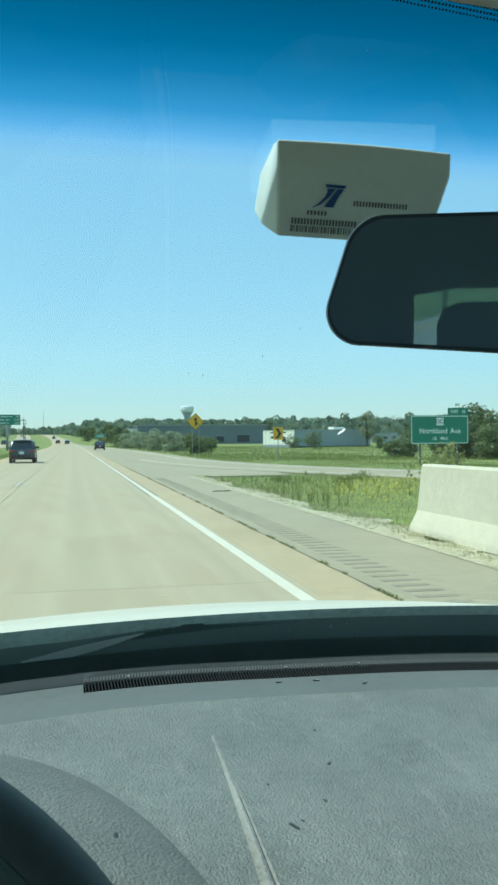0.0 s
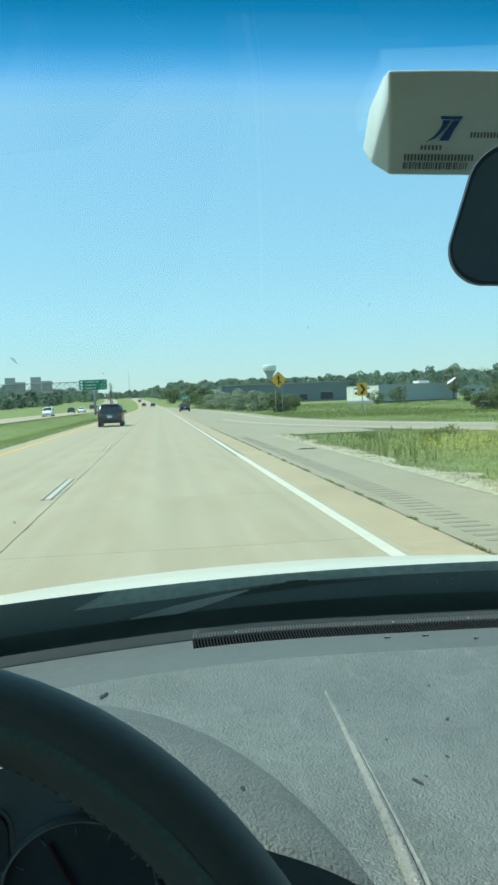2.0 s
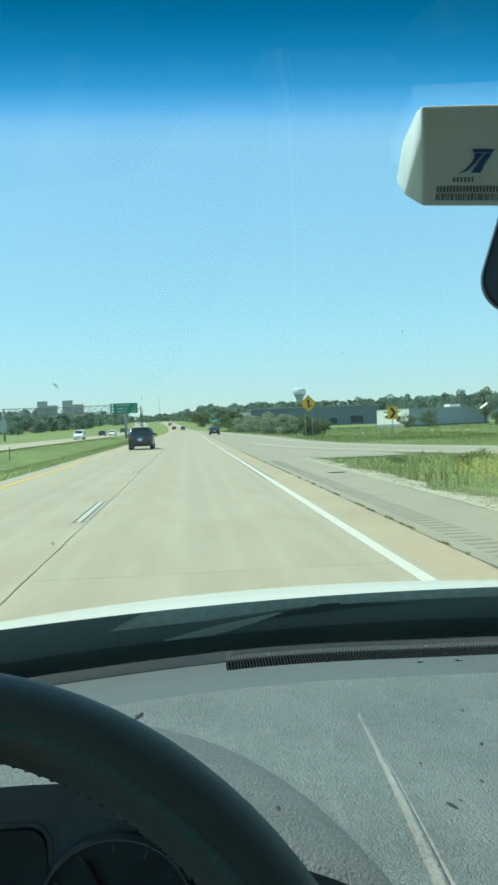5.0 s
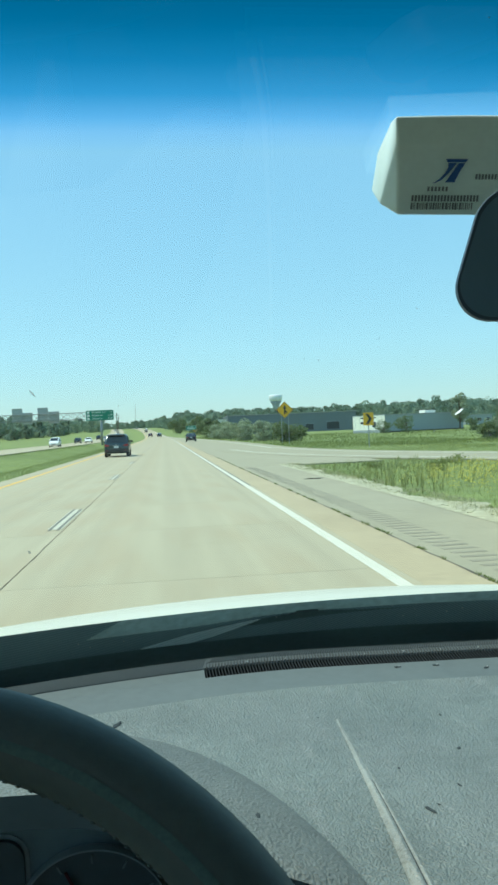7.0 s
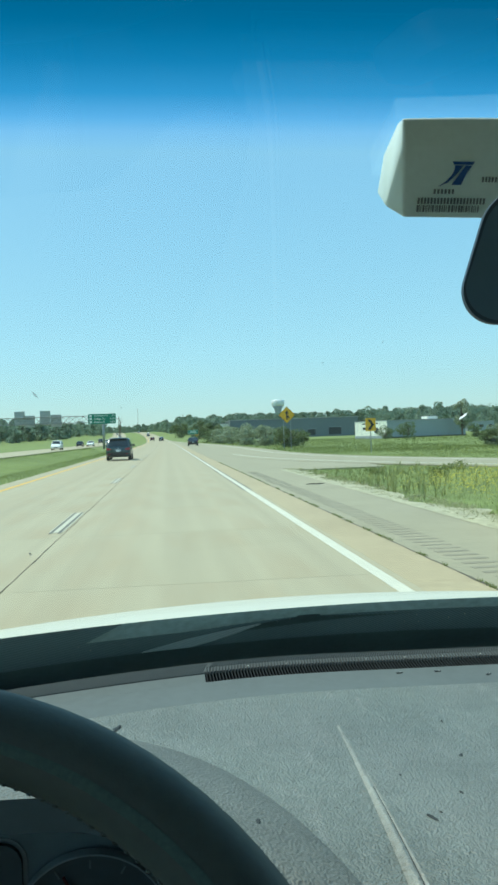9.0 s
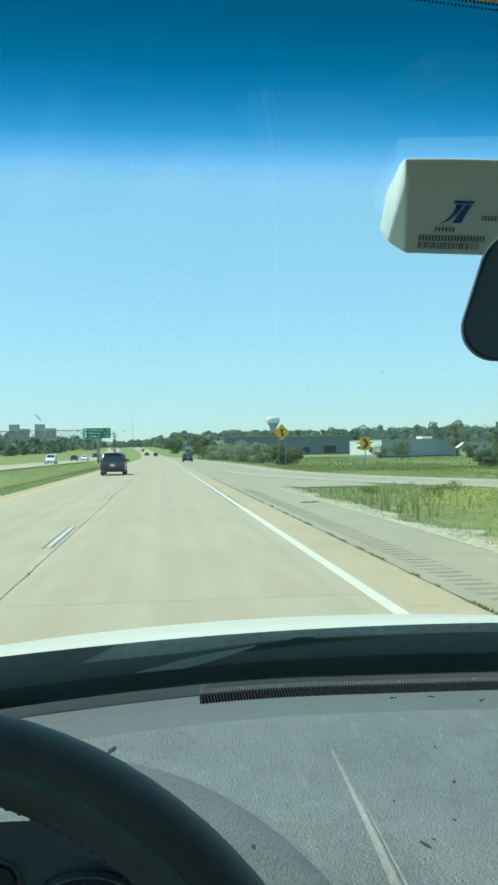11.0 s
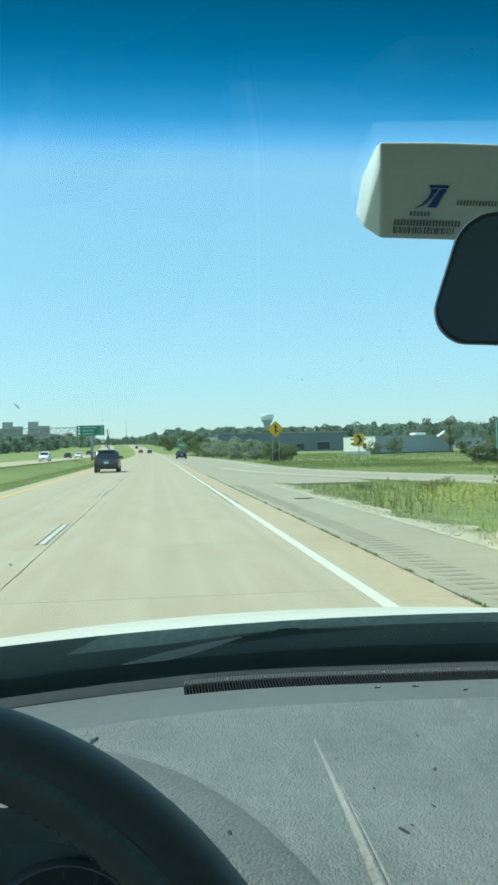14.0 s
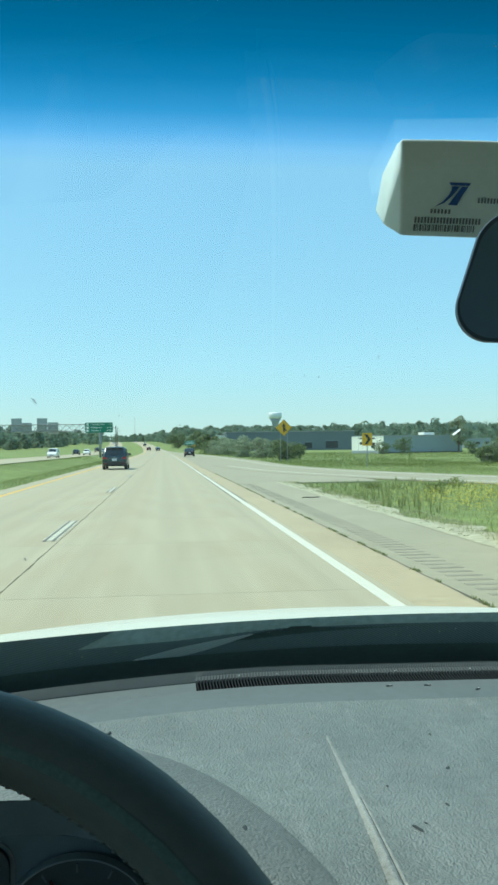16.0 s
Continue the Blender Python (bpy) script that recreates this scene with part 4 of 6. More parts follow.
tagged(part("joint_weeds", raw(verts, faces), M_BLADE), "short weeds in the joint beside the concrete", "weeds", kind="stuff")


def clear_of_roads(x, y):
    """Whether grass may stand here."""
    d = x - bend(y)
    if -17.3 < d < -6.1:
        return True
    if d < -27.2:
        return True
    if y < 33.5:
        if d < 4.85:
            return False
    elif d < ramp_right(y) + 0.25:
        return False
    if y < 70 and d < 70:
        for p in RAMP_LINE:
            if (p.x - x) ** 2 + (p.y - y) ** 2 < 11.5:
                return False
    return True


RAMP_LINE = along(RAMP, 6)


def grass(name, label, n, area, h0, h1, wide, seed, material, category="grass"):
    """Upright blades, three points each, standing on the ground."""
    rng = np.random.default_rng(seed)
    x0, x1, y0, y1 = area
    verts, faces = [], []
    while len(faces) < n:
        u = rng.uniform()
        y = y0 + (y1 - y0) * u ** 1.7
        x = rng.uniform(x0, x1)
        if not clear_of_roads(x + bend(y), y):
            n -= 1
            continue
        patch = 0.5 + 0.5 * noise.noise((x * 0.18, y * 0.09, seed))
        x += bend(y)
        h = rng.uniform(h0, h1) * (0.45 + 0.9 * patch)
        a = rng.uniform(0, 3.1416)
        w = wide * (0.6 + 0.012 * y)
        z = land(x, y) - 0.03
        lx, ly = rng.normal(0, 0.28, 2) * h
        dx, dy = math.cos(a) * w, math.sin(a) * w
        k = len(verts)
        verts += [(x - dx, y - dy, z), (x + dx, y + dy, z), (x + lx, y + ly, z + h)]
        faces.append((k, k + 1, k + 2))
    return tagged(part(name, raw(verts, faces), material), label, category, kind="stuff")


grass("tall_grass", "tall uneven green roadside grass", 165000, (4.8, 30, 8, 90), 0.07, 0.22, 0.0048, 11, M_BLADE)
grass("tall_grass", "rough grass of the wide field", 42000, (9, 90, 60, 240), 0.18, 0.45, 0.012, 12, M_BLADE)
grass("median_grass", "short green grass of the median", 60000, (-17.2, -6.1, 18, 180), 0.06, 0.17, 0.006, 13, M_BLADE)


def tall_weeds(n, seed):
    """Loose fans of long stems that stand above the verge grass in drifts."""
    rng = np.random.default_rng(seed)
    verts, faces = [], []
    for k in range(n):
        y = 13 + 21 * rng.uniform()
        x = 5.2 + 16 * rng.uniform() ** 1.2
        drift = noise.noise((x * 0.33, y * 0.21, 6.3))
        if drift < -0.05 or not clear_of_roads(x, y):
            continue
        z, tall = land(x, y) - 0.03, rng.uniform(0.12, 0.42) * (0.6 + 1.1 * min(0.6, drift + 0.1))
        for q in range(10):
            a, lean, h = rng.uniform(0, 6.283), rng.uniform(0.1, 0.55), tall * rng.uniform(0.6, 1.15)
            dx, dy, w = math.cos(a), math.sin(a), 0.0034
            i = len(verts)
            mx, my, tx, ty = x + dx * lean * h * 0.35, y + dy * lean * h * 0.35, x + dx * lean * h, y + dy * lean * h
            verts += [(x - dy * w, y + dx * w, z), (x + dy * w, y - dx * w, z), (mx + dy * w * 1.6, my - dx * w * 1.6, z + h * 0.6), (mx - dy * w * 1.6, my + dx * w * 1.6, z + h * 0.6), (tx, ty, z + h)]
            faces += [(i, i + 1, i + 2, i + 3), (i + 3, i + 2, i + 4)]
    return tagged(part("tall_weeds", raw(verts, faces), M_STEM), "loose tall pale green weeds above the verge grass", "weeds", kind="stuff")


tall_weeds(1250, 14)


def blooms(spots, seed):
    """Yellow flower heads in loose drifts, on thin stalks."""
    rng = np.random.default_rng(seed)
    verts, faces = [], []
    for cx, cy, rx, ry, n in spots:
        for k in range(n):
            x, y = cx + rng.normal() * rx, cy + rng.normal() * ry
            if not clear_of_roads(x, y):
                continue
            z = land(x, y) + rng.uniform(0.12, 0.32)
            s = rng.uniform(0.012, 0.028)
            i = len(verts)
            verts += [(x - s, y, z), (x, y - s, z + s * 0.4), (x + s, y, z), (x, y + s, z + s * 0.5), (x, y, z + s)]
            faces += [(i, i + 1, i + 4), (i + 1, i + 2, i + 4), (i + 2, i + 3, i + 4), (i + 3, i, i + 4)]
    return tagged(part("wildflowers", raw(verts, faces), M_BLOOM), "drifts of small yellow wildflowers in the grass", "flowers", kind="stuff")


blooms(((7.4, 20, 0.9, 1.2, 520), (9.5, 23, 1.5, 1.2, 620), (6.6, 17, 0.5, 1.2, 160), (11.5, 26, 1.8, 1.4, 420), (16, 46, 3, 4, 260), (24, 58, 4, 4, 260)), 21)

for k, (x, y, h, w) in enumerate(((8.6, 25.5, 0.75, 0.9), (10.6, 29.5, 0.8, 1.2), (9.8, 21.5, 0.7, 0.8), (11.5, 24.5, 0.9, 1.1), (7.4, 29.0, 0.6, 0.9), (8.9, 18.8, 0.65, 0.8))):
    tree("weed", "loose leafy green weed in the grass verge", (x, y, land(x, y)), h * 0.42, w * 0.7, 220 + k, M_BLADE, 420, 0.03, 0.03, "weeds in the verge")
tree("weed", "feathery yellow-green weed clump at the end of the concrete barrier", (6.45, 13.5, land(6.45, 13.5)), 1.25, 0.95, 230, M_STEM, 1500, 0.035, 0.03, "weeds in the verge")
# bushes along the merging lane
for k, (x, y, h, w, leaf) in enumerate(((14.4, 95, 2.5, 2.9, M_LEAF), (13.4, 112, 2.6, 3.0, M_LEAFG), (14.6, 121, 2.7, 2.6, M_LEAFG), (12.6, 128, 2.4, 3.0, M_LEAFG), (13.4, 140, 3.3, 3.2, M_LEAFG), (11.9, 150, 2.6, 3.4, M_LEAFG), (13.0, 164, 3.3, 3.2, M_LEAFG), (11.6, 178, 3.0, 3.6, M_LEAFG), (13.5, 190, 3.8, 3.6, M_LEAFG), (11.5, 205, 3.4, 4.4, M_LEAF), (16.5, 105, 1.8, 2.4, M_LEAF), (17.6, 116, 2.2, 2.2, M_LEAFG))):
    tree("bush", "dense dark green roadside bush" if leaf is M_LEAF else "rounded grey-green roadside bush", (x + bend(y), y, land(x + bend(y), y)), h, w, 100 + k, leaf, 2300, 0.11, 0.05, "bushes along the ramp")
for k, (x, y, h, w) in enumerate(((38, 92, 2.6, 2.0), (30, 74, 1.5, 1.8), (33.5, 79, 1.6, 1.5), (45, 150, 3.2, 3.0), (47.5, 176, 3.0, 3.0), (58, 150, 2.4, 2.2))):
    tree("bush", "loose green shrub in the open field", (x, y, land(x, y)), h, w, 140 + k, M_LEAFG if k == 0 else M_LEAF, 1500, 0.10, 0.08, "shrubs in the field")
# a clump of trees past the barrier
for k, (x, y, h, w) in enumerate(((33.5, 70, 4.0, 4.6), (37.5, 72, 5.2, 5.2), (42, 70, 5.6, 5.4), (46.5, 74, 6.0, 6.0), (36, 64, 3.4, 4.0), (52, 78, 6.6, 6.0))):
    tree("tree", "full green broadleaf tree beside the highway", (x, y, land(x, y) - 0.4), h, w, 160 + k, M_LEAF, 4200, 0.13, 0.10, "trees past the barrier")
tree("tree", "slender young poplar with a thin crown", (70.0, 190, land(70, 190)), 8.5, 3.6, 180, M_LEAFG, 2200, 0.16, 0.30)
for k, (x, y, h, w) in enumerate(((20, 330, 8, 6), (24, 300, 6, 6), (17, 360, 9, 7), (12, 420, 9, 7), (33, 320, 6, 5))):
    tree("tree", "green tree beyond the roadside bushes", (x + bend(y), y, land(x + bend(y), y) - 1.5), h, w, 190 + k, M_LEAF, 1500, 0.34, 0.22, "trees by the ramp")

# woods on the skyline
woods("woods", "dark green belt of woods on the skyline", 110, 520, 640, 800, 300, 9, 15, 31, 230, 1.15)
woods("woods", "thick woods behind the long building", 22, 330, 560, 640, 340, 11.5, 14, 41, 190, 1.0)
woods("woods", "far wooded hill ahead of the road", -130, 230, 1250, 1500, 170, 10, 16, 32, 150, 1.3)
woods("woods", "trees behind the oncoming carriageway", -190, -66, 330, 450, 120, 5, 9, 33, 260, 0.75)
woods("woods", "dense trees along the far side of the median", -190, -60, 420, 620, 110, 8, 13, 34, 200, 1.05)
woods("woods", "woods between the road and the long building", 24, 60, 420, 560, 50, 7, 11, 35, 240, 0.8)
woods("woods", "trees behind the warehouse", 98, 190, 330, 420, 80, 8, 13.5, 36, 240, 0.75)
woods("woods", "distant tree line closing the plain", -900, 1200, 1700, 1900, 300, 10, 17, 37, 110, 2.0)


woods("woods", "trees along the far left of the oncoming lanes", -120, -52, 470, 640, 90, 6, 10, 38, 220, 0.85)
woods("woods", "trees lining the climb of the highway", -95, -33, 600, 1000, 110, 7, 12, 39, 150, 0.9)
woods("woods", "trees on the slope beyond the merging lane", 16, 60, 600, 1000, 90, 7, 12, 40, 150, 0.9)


# ---- buildings ----
def warehouse(at, rz):
    """The white end wall looks towards the road, the long grey side along it."""
    t = thing("warehouse", "low grey metal warehouse with a white end wall", "building", at, rz)
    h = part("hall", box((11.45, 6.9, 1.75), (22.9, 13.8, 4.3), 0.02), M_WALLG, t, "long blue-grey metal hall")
    for k in range(23):
        part("seam", box((0.5 + k, -0.012, 1.9), (0.06, 0.03, 3.9)), M_WALLG, h)
    part("plinth", box((11.45, -0.03, -0.15), (22.9, 0.1, 0.4)), M_DOORD, h)
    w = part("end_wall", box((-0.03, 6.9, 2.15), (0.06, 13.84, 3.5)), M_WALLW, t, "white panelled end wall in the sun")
    for k in range(7):
        part("panel_joint", box((-0.065, 1.0 + 1.95 * k, 2.15), (0.012, 0.06, 3.4)), M_WALLG, w)
    part("base_course", box((-0.05, 6.9, 0.05), (0.1, 13.84, 0.75)), M_WALLG, t)
    for y in (4.6, 9.4):
        part("window", box((-0.07, y, 3.35), (0.04, 2.0, 0.3)), M_DOORD, t)
    part("door", box((-0.07, 4.4, 1.7), (0.04, 1.5, 1.3)), M_DOORD, t)
    part("window", box((-0.07, 9.6, 2.2), (0.04, 1.2, 0.6)), M_DOORD, t)
    part("roof", box((11.45, 6.9, 3.96), (23.2, 14.1, 0.14), 0.02), M_ROOFG, t)
    part("roof_unit", box((19, 9, 4.4), (3.2, 2.4, 0.8), 0.05), M_WALLW, t)
    return t


warehouse((51.2, 188, -0.1), 19)


def long_building(at, rz):
    t = thing("industrial_building", "long dark slate-coloured industrial building", "building", at, rz)
    w = part("wall", box((26, 20, 3.9), (52, 40, 8.2), 0.03), M_WALLD, t)
    for k in range(17):
        part("seam", box((1.5 + 3.05 * k, -0.015, 3.9), (0.10, 0.03, 7.8)), M_WALLD, w)
    part("roof", box((26, 20, 8.08), (52.6, 40.6, 0.25), 0.03), M_ROOFG, t)
    for x, ww, hh in ((42.5, 5.0, 2.9), (33, 3.0, 2.4)):
        d = part("loading_door", box((x, -0.05, hh / 2 + 1.2), (ww, 0.12, hh)), M_DOORD, t)
        part("frame", box((x, -0.06, hh + 1.28), (ww + 0.4, 0.16, 0.16)), M_WALLG, d)
    return t


long_building((25.5 + 0, 330, -0.4), -2)
small = thing("shed", "small pale flat-roofed building among trees", "building", (22.6, 345, 1.5), -2)
part("wall", box((2.3, 3, 2.6), (4.6, 6, 5.2), 0.03), M_WALLW, small)
part("roof", box((2.3, 3, 5.28), (5.0, 6.4, 0.18), 0.02), M_ROOFG, small)
for k, (x, y, w, h, m) in enumerate(((150, 400, 9, 7.0, M_WALLW), (128, 330, 11, 4.2, M_WALLG), (170, 420, 7, 9.5, M_WALLW))):
    b = thing("building", "pale low commercial building beyond the field", "building", (x, y, land(x, y) - 0.3))
    part("wall", box((0, 0, h / 2), (w, 9, h), 0.03), m, b)
    part("roof", box((0, 0, h + 0.08), (w + 0.4, 9.4, 0.2), 0.02), M_ROOFG, b)
    for q in range(3):
        part("window", box((-w / 3 + q * w / 3, -4.52, h * 0.55), (w / 6, 0.08, h * 0.25)), M_PANE, b)

tower = thing("water_tower", "white and grey bulb-topped water tower", "water tower", (164.5, 1200, 10))
part("shaft", lathe([(5.6, -6), (4.9, 4), (4.7, 24), (5.3, 28), (8.6, 33.0)], 24), M_TOWERS, tower, smooth=True)
part("tank", lathe([(8.55, 33.0), (9.4, 35.0), (9.7, 38), (9.6, 41.0), (8.6, 42.0), (1.2, 42.6)], 24), M_TOWERW, tower, "white tank of the water tower", smooth=True)

for k, (x, w, h, d) in enumerate(((-186, 16, 22, 12), (-158, 12, 24, 14), (-141, 18, 20, 12), (-120, 10, 12, 10), (-212, 14, 9, 10))):
    b = thing("office_block", "hazy grey city block on the horizon", "building", (x + bend(1650) * 0.35, 1650, 11), group="far city blocks")
    part("wall", box((0, 0, h / 2), (w, d, h), 0.1), M_CITY, b)
    part("roof", box((0, 0, h + 0.3), (w + 0.3, d + 0.3, 0.6)), M_ROOFG, b)
    for r in range(int(h / 3.6)):
        part("window_band", box((0, -d / 2 - 0.05, 2.2 + 3.6 * r), (w * 0.88, 0.2, 1.3)), M_PANE, b)

for x, y, h in ((-13.6, 255, 9.0), (-16, 330, 9), (2, 900, 26)):
    p = thing("utility_pole", "thin dark wooden utility pole", "pole", (x + bend(y), y, land(x + bend(y), y)))
    part("shaft", tube([(0, 0, -0.5), (0, 0, h)], [0.16, 0.11], 8), M_WOODP, p)
    part("crossarm", box((0, 0, h - 0.7), (1.8, 0.12, 0.12)), M_WOODP, p)

# ---- vehicles on the road ----
vehicle("minivan", "dark teal minivan driving in the passing lane", (-3.42, 59.0, 0.0), 0, 4.55, 1.76, 1.62, M_VAN, "mpv")
vehicle("car", "dark car on the merging lane", (4.6, 143, 0), 0, 4.5, 1.78, 1.45, M_CARK)
for x, y, m, w in ((-0.2, 330, M_CARK, "black"), (0.6, 372, M_CARS, "silver"), (-3.6, 355, M_CARR, "maroon"), (-3.5, 520, M_CARK, "black"), (0.0, 640, M_CARW, "white"), (-3.6, 760, M_CARS, "silver")):
    vehicle("car", w + " car far ahead on the highway", (x + bend(y), y, rise(y)), 0, 4.5, 1.78, 1.46, m, group="cars far ahead")
for x, y, m, w, k in ((-20.2, 158, M_CARW, "white", "mpv"), (-20.4, 232, M_CARW, "white", "hatch"), (-23.6, 236, M_CARK, "black", "hatch"), (-20.2, 300, M_CARS, "silver", "hatch"), (-23.8, 330, M_CARK, "black", "mpv"), (-20.3, 480, M_CARW, "white", "mpv"), (-23.5, 640, M_CARS, "silver", "hatch")):
    vehicle("car", w + " oncoming car on the opposite carriageway", (x + bend(y), y, rise(y)), 180, 4.5, 1.8, 1.5 if k == "hatch" else 1.75, m, k, group="oncoming cars")

# slabs of the near pavement, each its own piece
slab_l = surface(lambda a, b: (a, b, 0.0), [-5.95, -1.686], [0.004, SLAB - 0.004], 0.03)
slab_r = surface(lambda a, b: (a, b, 0.0), [-1.674, 2.92], [0.004, SLAB - 0.004], 0.03)
for me in (slab_l, slab_r):
    for p in me.polygons:
        p.use_smooth = False
y = LAST - SLAB * 38
while y < LAST - 0.1:
    for me in (slab_l, slab_r):
        part("slab", me, M_CONC, road).location = (0, y, 0)
    y += SLAB
part("edge_strip", surface(lambda a, b: (a, b, 0.002), [2.30, 2.925], [-25, 160], 0.02, True), M_CONC2, road, "tan stained strip along the pavement edge")


# ---- the car that carries the camera ----
CX = 0.27


def base_arc(x):
    """How far ahead the foot of the windscreen lies at x."""
    return 0.985 - 0.42 * (x - 0.25) ** 2


def pane(x, z, lift=0.0):
    """A point on the windscreen at height z, lifted inwards."""
    k = 1 - 0.95 * smooth01(1.25, 1.66, z)
    y = 0.985 + (base_arc(x) - 0.985) * k - (z - 1.262) / 0.80
    return x, y - lift * 0.62, z - lift * 0.78


car = thing("car_body", "white car body seen from inside, bonnet ahead", "car", kind="structure")


def bonnet_z(x, y):
    return 1.135 - 0.086 * (x - 0.3) ** 2 - 0.20 * (y - 1.7) - 0.25 * (y - 1.7) ** 2


part("bonnet", surface(lambda x, y: (x, y, bonnet_z(x, y)), lin(-0.50, 1.05, 24), lin(1.06, 2.2, 24), 0.02), M_HOOD, car, "glossy white bonnet")
wind = part("windscreen", surface(lambda x, z: pane(x, z), lin(-0.55, 1.09, 30), lin(1.14, 1.745, 26)), M_GLASS, car, "clear windscreen with a blue shade band")
wind.visible_shadow = False
# the enamel border at the foot: a smooth slate band, dots below it, and the wiper and nozzle that show through
WIPER = ((-0.036, 1.2193), (0.020, 1.2185), (0.050, 1.2260), (0.076, 1.2350), (0.108, 1.2475), (0.106, 1.2490), (0.071, 1.2440), (0.020, 1.2350), (-0.033, 1.2215))
ARM = ((0.055, 1.2410), (0.090, 1.2465), (0.130, 1.2520), (0.150, 1.2545), (0.152, 1.2580), (0.178, 1.2580), (0.180, 1.2545), (0.230, 1.2515), (0.300, 1.2500), (0.215, 1.2475), (0.160, 1.2440), (0.110, 1.2400), (0.072, 1.2375))


def inside(outline, x, z):
    odd = False
    for (xa, za), (xb, zb) in zip(outline, outline[1:] + outline[:1]):
        if (za > z) != (zb > z) and x < xa + (xb - xa) * (z - za) / (zb - za):
            odd = not odd
    return odd


gx, gz = lin(-0.55, -0.17, 10) + lin(-0.169, 0.31, 400) + lin(0.315, 1.09, 24), lin(1.2185, 1.2705, 66)
gv = [pane(x, z, 0.004) for x in gx for z in gz]
cells = [[], [], [], []]
for i in range(len(gx) - 1):
    for j in range(len(gz) - 1):
        x, z, k = (gx[i] + gx[i + 1]) / 2, (gz[j] + gz[j + 1]) / 2, i * len(gz) + j
        zone = 1 if inside(WIPER, x, z) else 2 if inside(ARM, x, z) else 0 if z < 1.2465 + 0.009 * smooth01(0.0, 0.16, x) or x < -0.095 + 1.8 * (z - 1.2465) else 3
        cells[zone].append((k, k + len(gz), k + len(gz) + 1, k + 1))
part("frit_dots_foot", raw(gv, cells[0]), M_HATCH, wind, "dotted dark border")
part("wiper_blade", raw(gv, cells[1]), M_WIPER, wind, "pale wiper blade showing through the dotted border")
part("wiper_arm", raw(gv, cells[2]), M_FOOT, wind, "dark wiper arm and washer nozzle behind the border")
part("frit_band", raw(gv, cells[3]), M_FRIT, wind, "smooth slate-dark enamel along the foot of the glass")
part("frit_foot", surface(lambda x, z: pane(x, z, 0.004), lin(-0.55, 1.09, 200), lin(1.13, 1.2192, 5)), M_FOOT, wind)
# rows of enamel dots along the head of the glass
bm = bmesh.new()
for r in range(3):
    for k in range(300):
        x = -0.05 + 0.0021 * k + (0.00105 if r % 2 else 0)
        s = 0.0009 - 0.00012 * r
        c = Vector(pane(x, 1.7212 - 0.05 * (min(x, 0.3) - 0.06) - 0.0017 * r, 0.003))
        u, w = Vector((1, 0, 0)), Vector((0, -0.62, 0.78))
        bm.faces.new([bm.verts.new(c + s * (math.cos(a * 1.0472) * u + math.sin(a * 1.0472) * w)) for a in range(6)])
part("frit_dots", bm, M_VOID, wind)
part("headliner", surface(lambda x, y: (x, y, 1.795 - 0.05 * (x - CX) ** 2 - 0.02 * smooth01(0.30, 0.44, y)), lin(-0.46, 1.0, 14), lin(-2.2, 0.435, 24), 0.03), M_HEAD, car, "pale cloth headliner")
part("header_trim", prism([(-0.4, 1.740), (0.06, 1.7185), (0.3, 1.7065), (0.6, 1.7165), (0.95, 1.740), (0.95, 1.78), (-0.4, 1.78)], 0.385, 0.42), M_TRIMH, car, "pale edge of the headliner")
for s in (-1, 1):
    x = CX + s * 0.74
    part("door_panel", box((x, -0.75, 0.80), (0.08, 2.9, 0.75), 0.03), M_DARK, car)
    part("pillar", tube([(x, 0.72, 1.16), (CX + s * 0.66, 0.43, 1.71), (CX + s * 0.64, 0.2, 1.75)], 0.045, 8), M_DARK, car)
    part("pillar", tube([(x, -0.55, 1.1), (CX + s * 0.66, -0.60, 1.74)], 0.06, 8), M_DARK, car)
    part("pillar", tube([(CX + s * 0.745, -1.66, 1.1), (CX + s * 0.735, -1.68, 1.45), (CX + s * 0.70, -1.72, 1.74)], 0.03, 8), M_DARK, car)
    part("roof_rail", tube([(CX + s * 0.66, 0.43, 1.72), (CX + s * 0.69, -0.6, 1.74), (CX + s * 0.66, -2.1, 1.72)], 0.05, 8), M_DARK, car)
# added panels that keep light from the rear sides out of the mirror
for s in (-1, 1):
    part("rear_side_filler", box((CX + s * 0.70, -1.95, 1.64), (0.03, 0.52, 0.36), 0.01), M_DARK, car)
    part("rear_side_blocker", box((CX + s * 0.71, -1.03, 1.45), (0.02, 1.36, 0.70)), M_SEAT, car, "added dark panel blocking light at the rear side")
part("tailgate", box((CX, -2.25, 0.85), (1.5, 0.08, 0.72), 0.02), M_DARK, car)
part("tailgate_header", box((CX, -2.12, 1.635), (1.46, 0.12, 0.34), 0.02), M_DARK, car)
for s in (-1, 1):
    part("side_window", box((CX + s * 0.715, -1.94, 1.34), (0.005, 0.46, 0.26)), M_TINT, car).visible_shadow = False
rear = part("rear_window", box((CX, -2.16, 1.34), (1.46, 0.006, 0.30)), M_TINT, car, "tinted rear window")
rear.visible_shadow = False
part("floor", box((CX, -0.6, 0.42), (1.5, 3.3, 0.06)), M_CARPET, car)
part("firewall", box((CX, 1.0, 0.82), (1.56, 0.06, 0.72)), M_DARK, car)


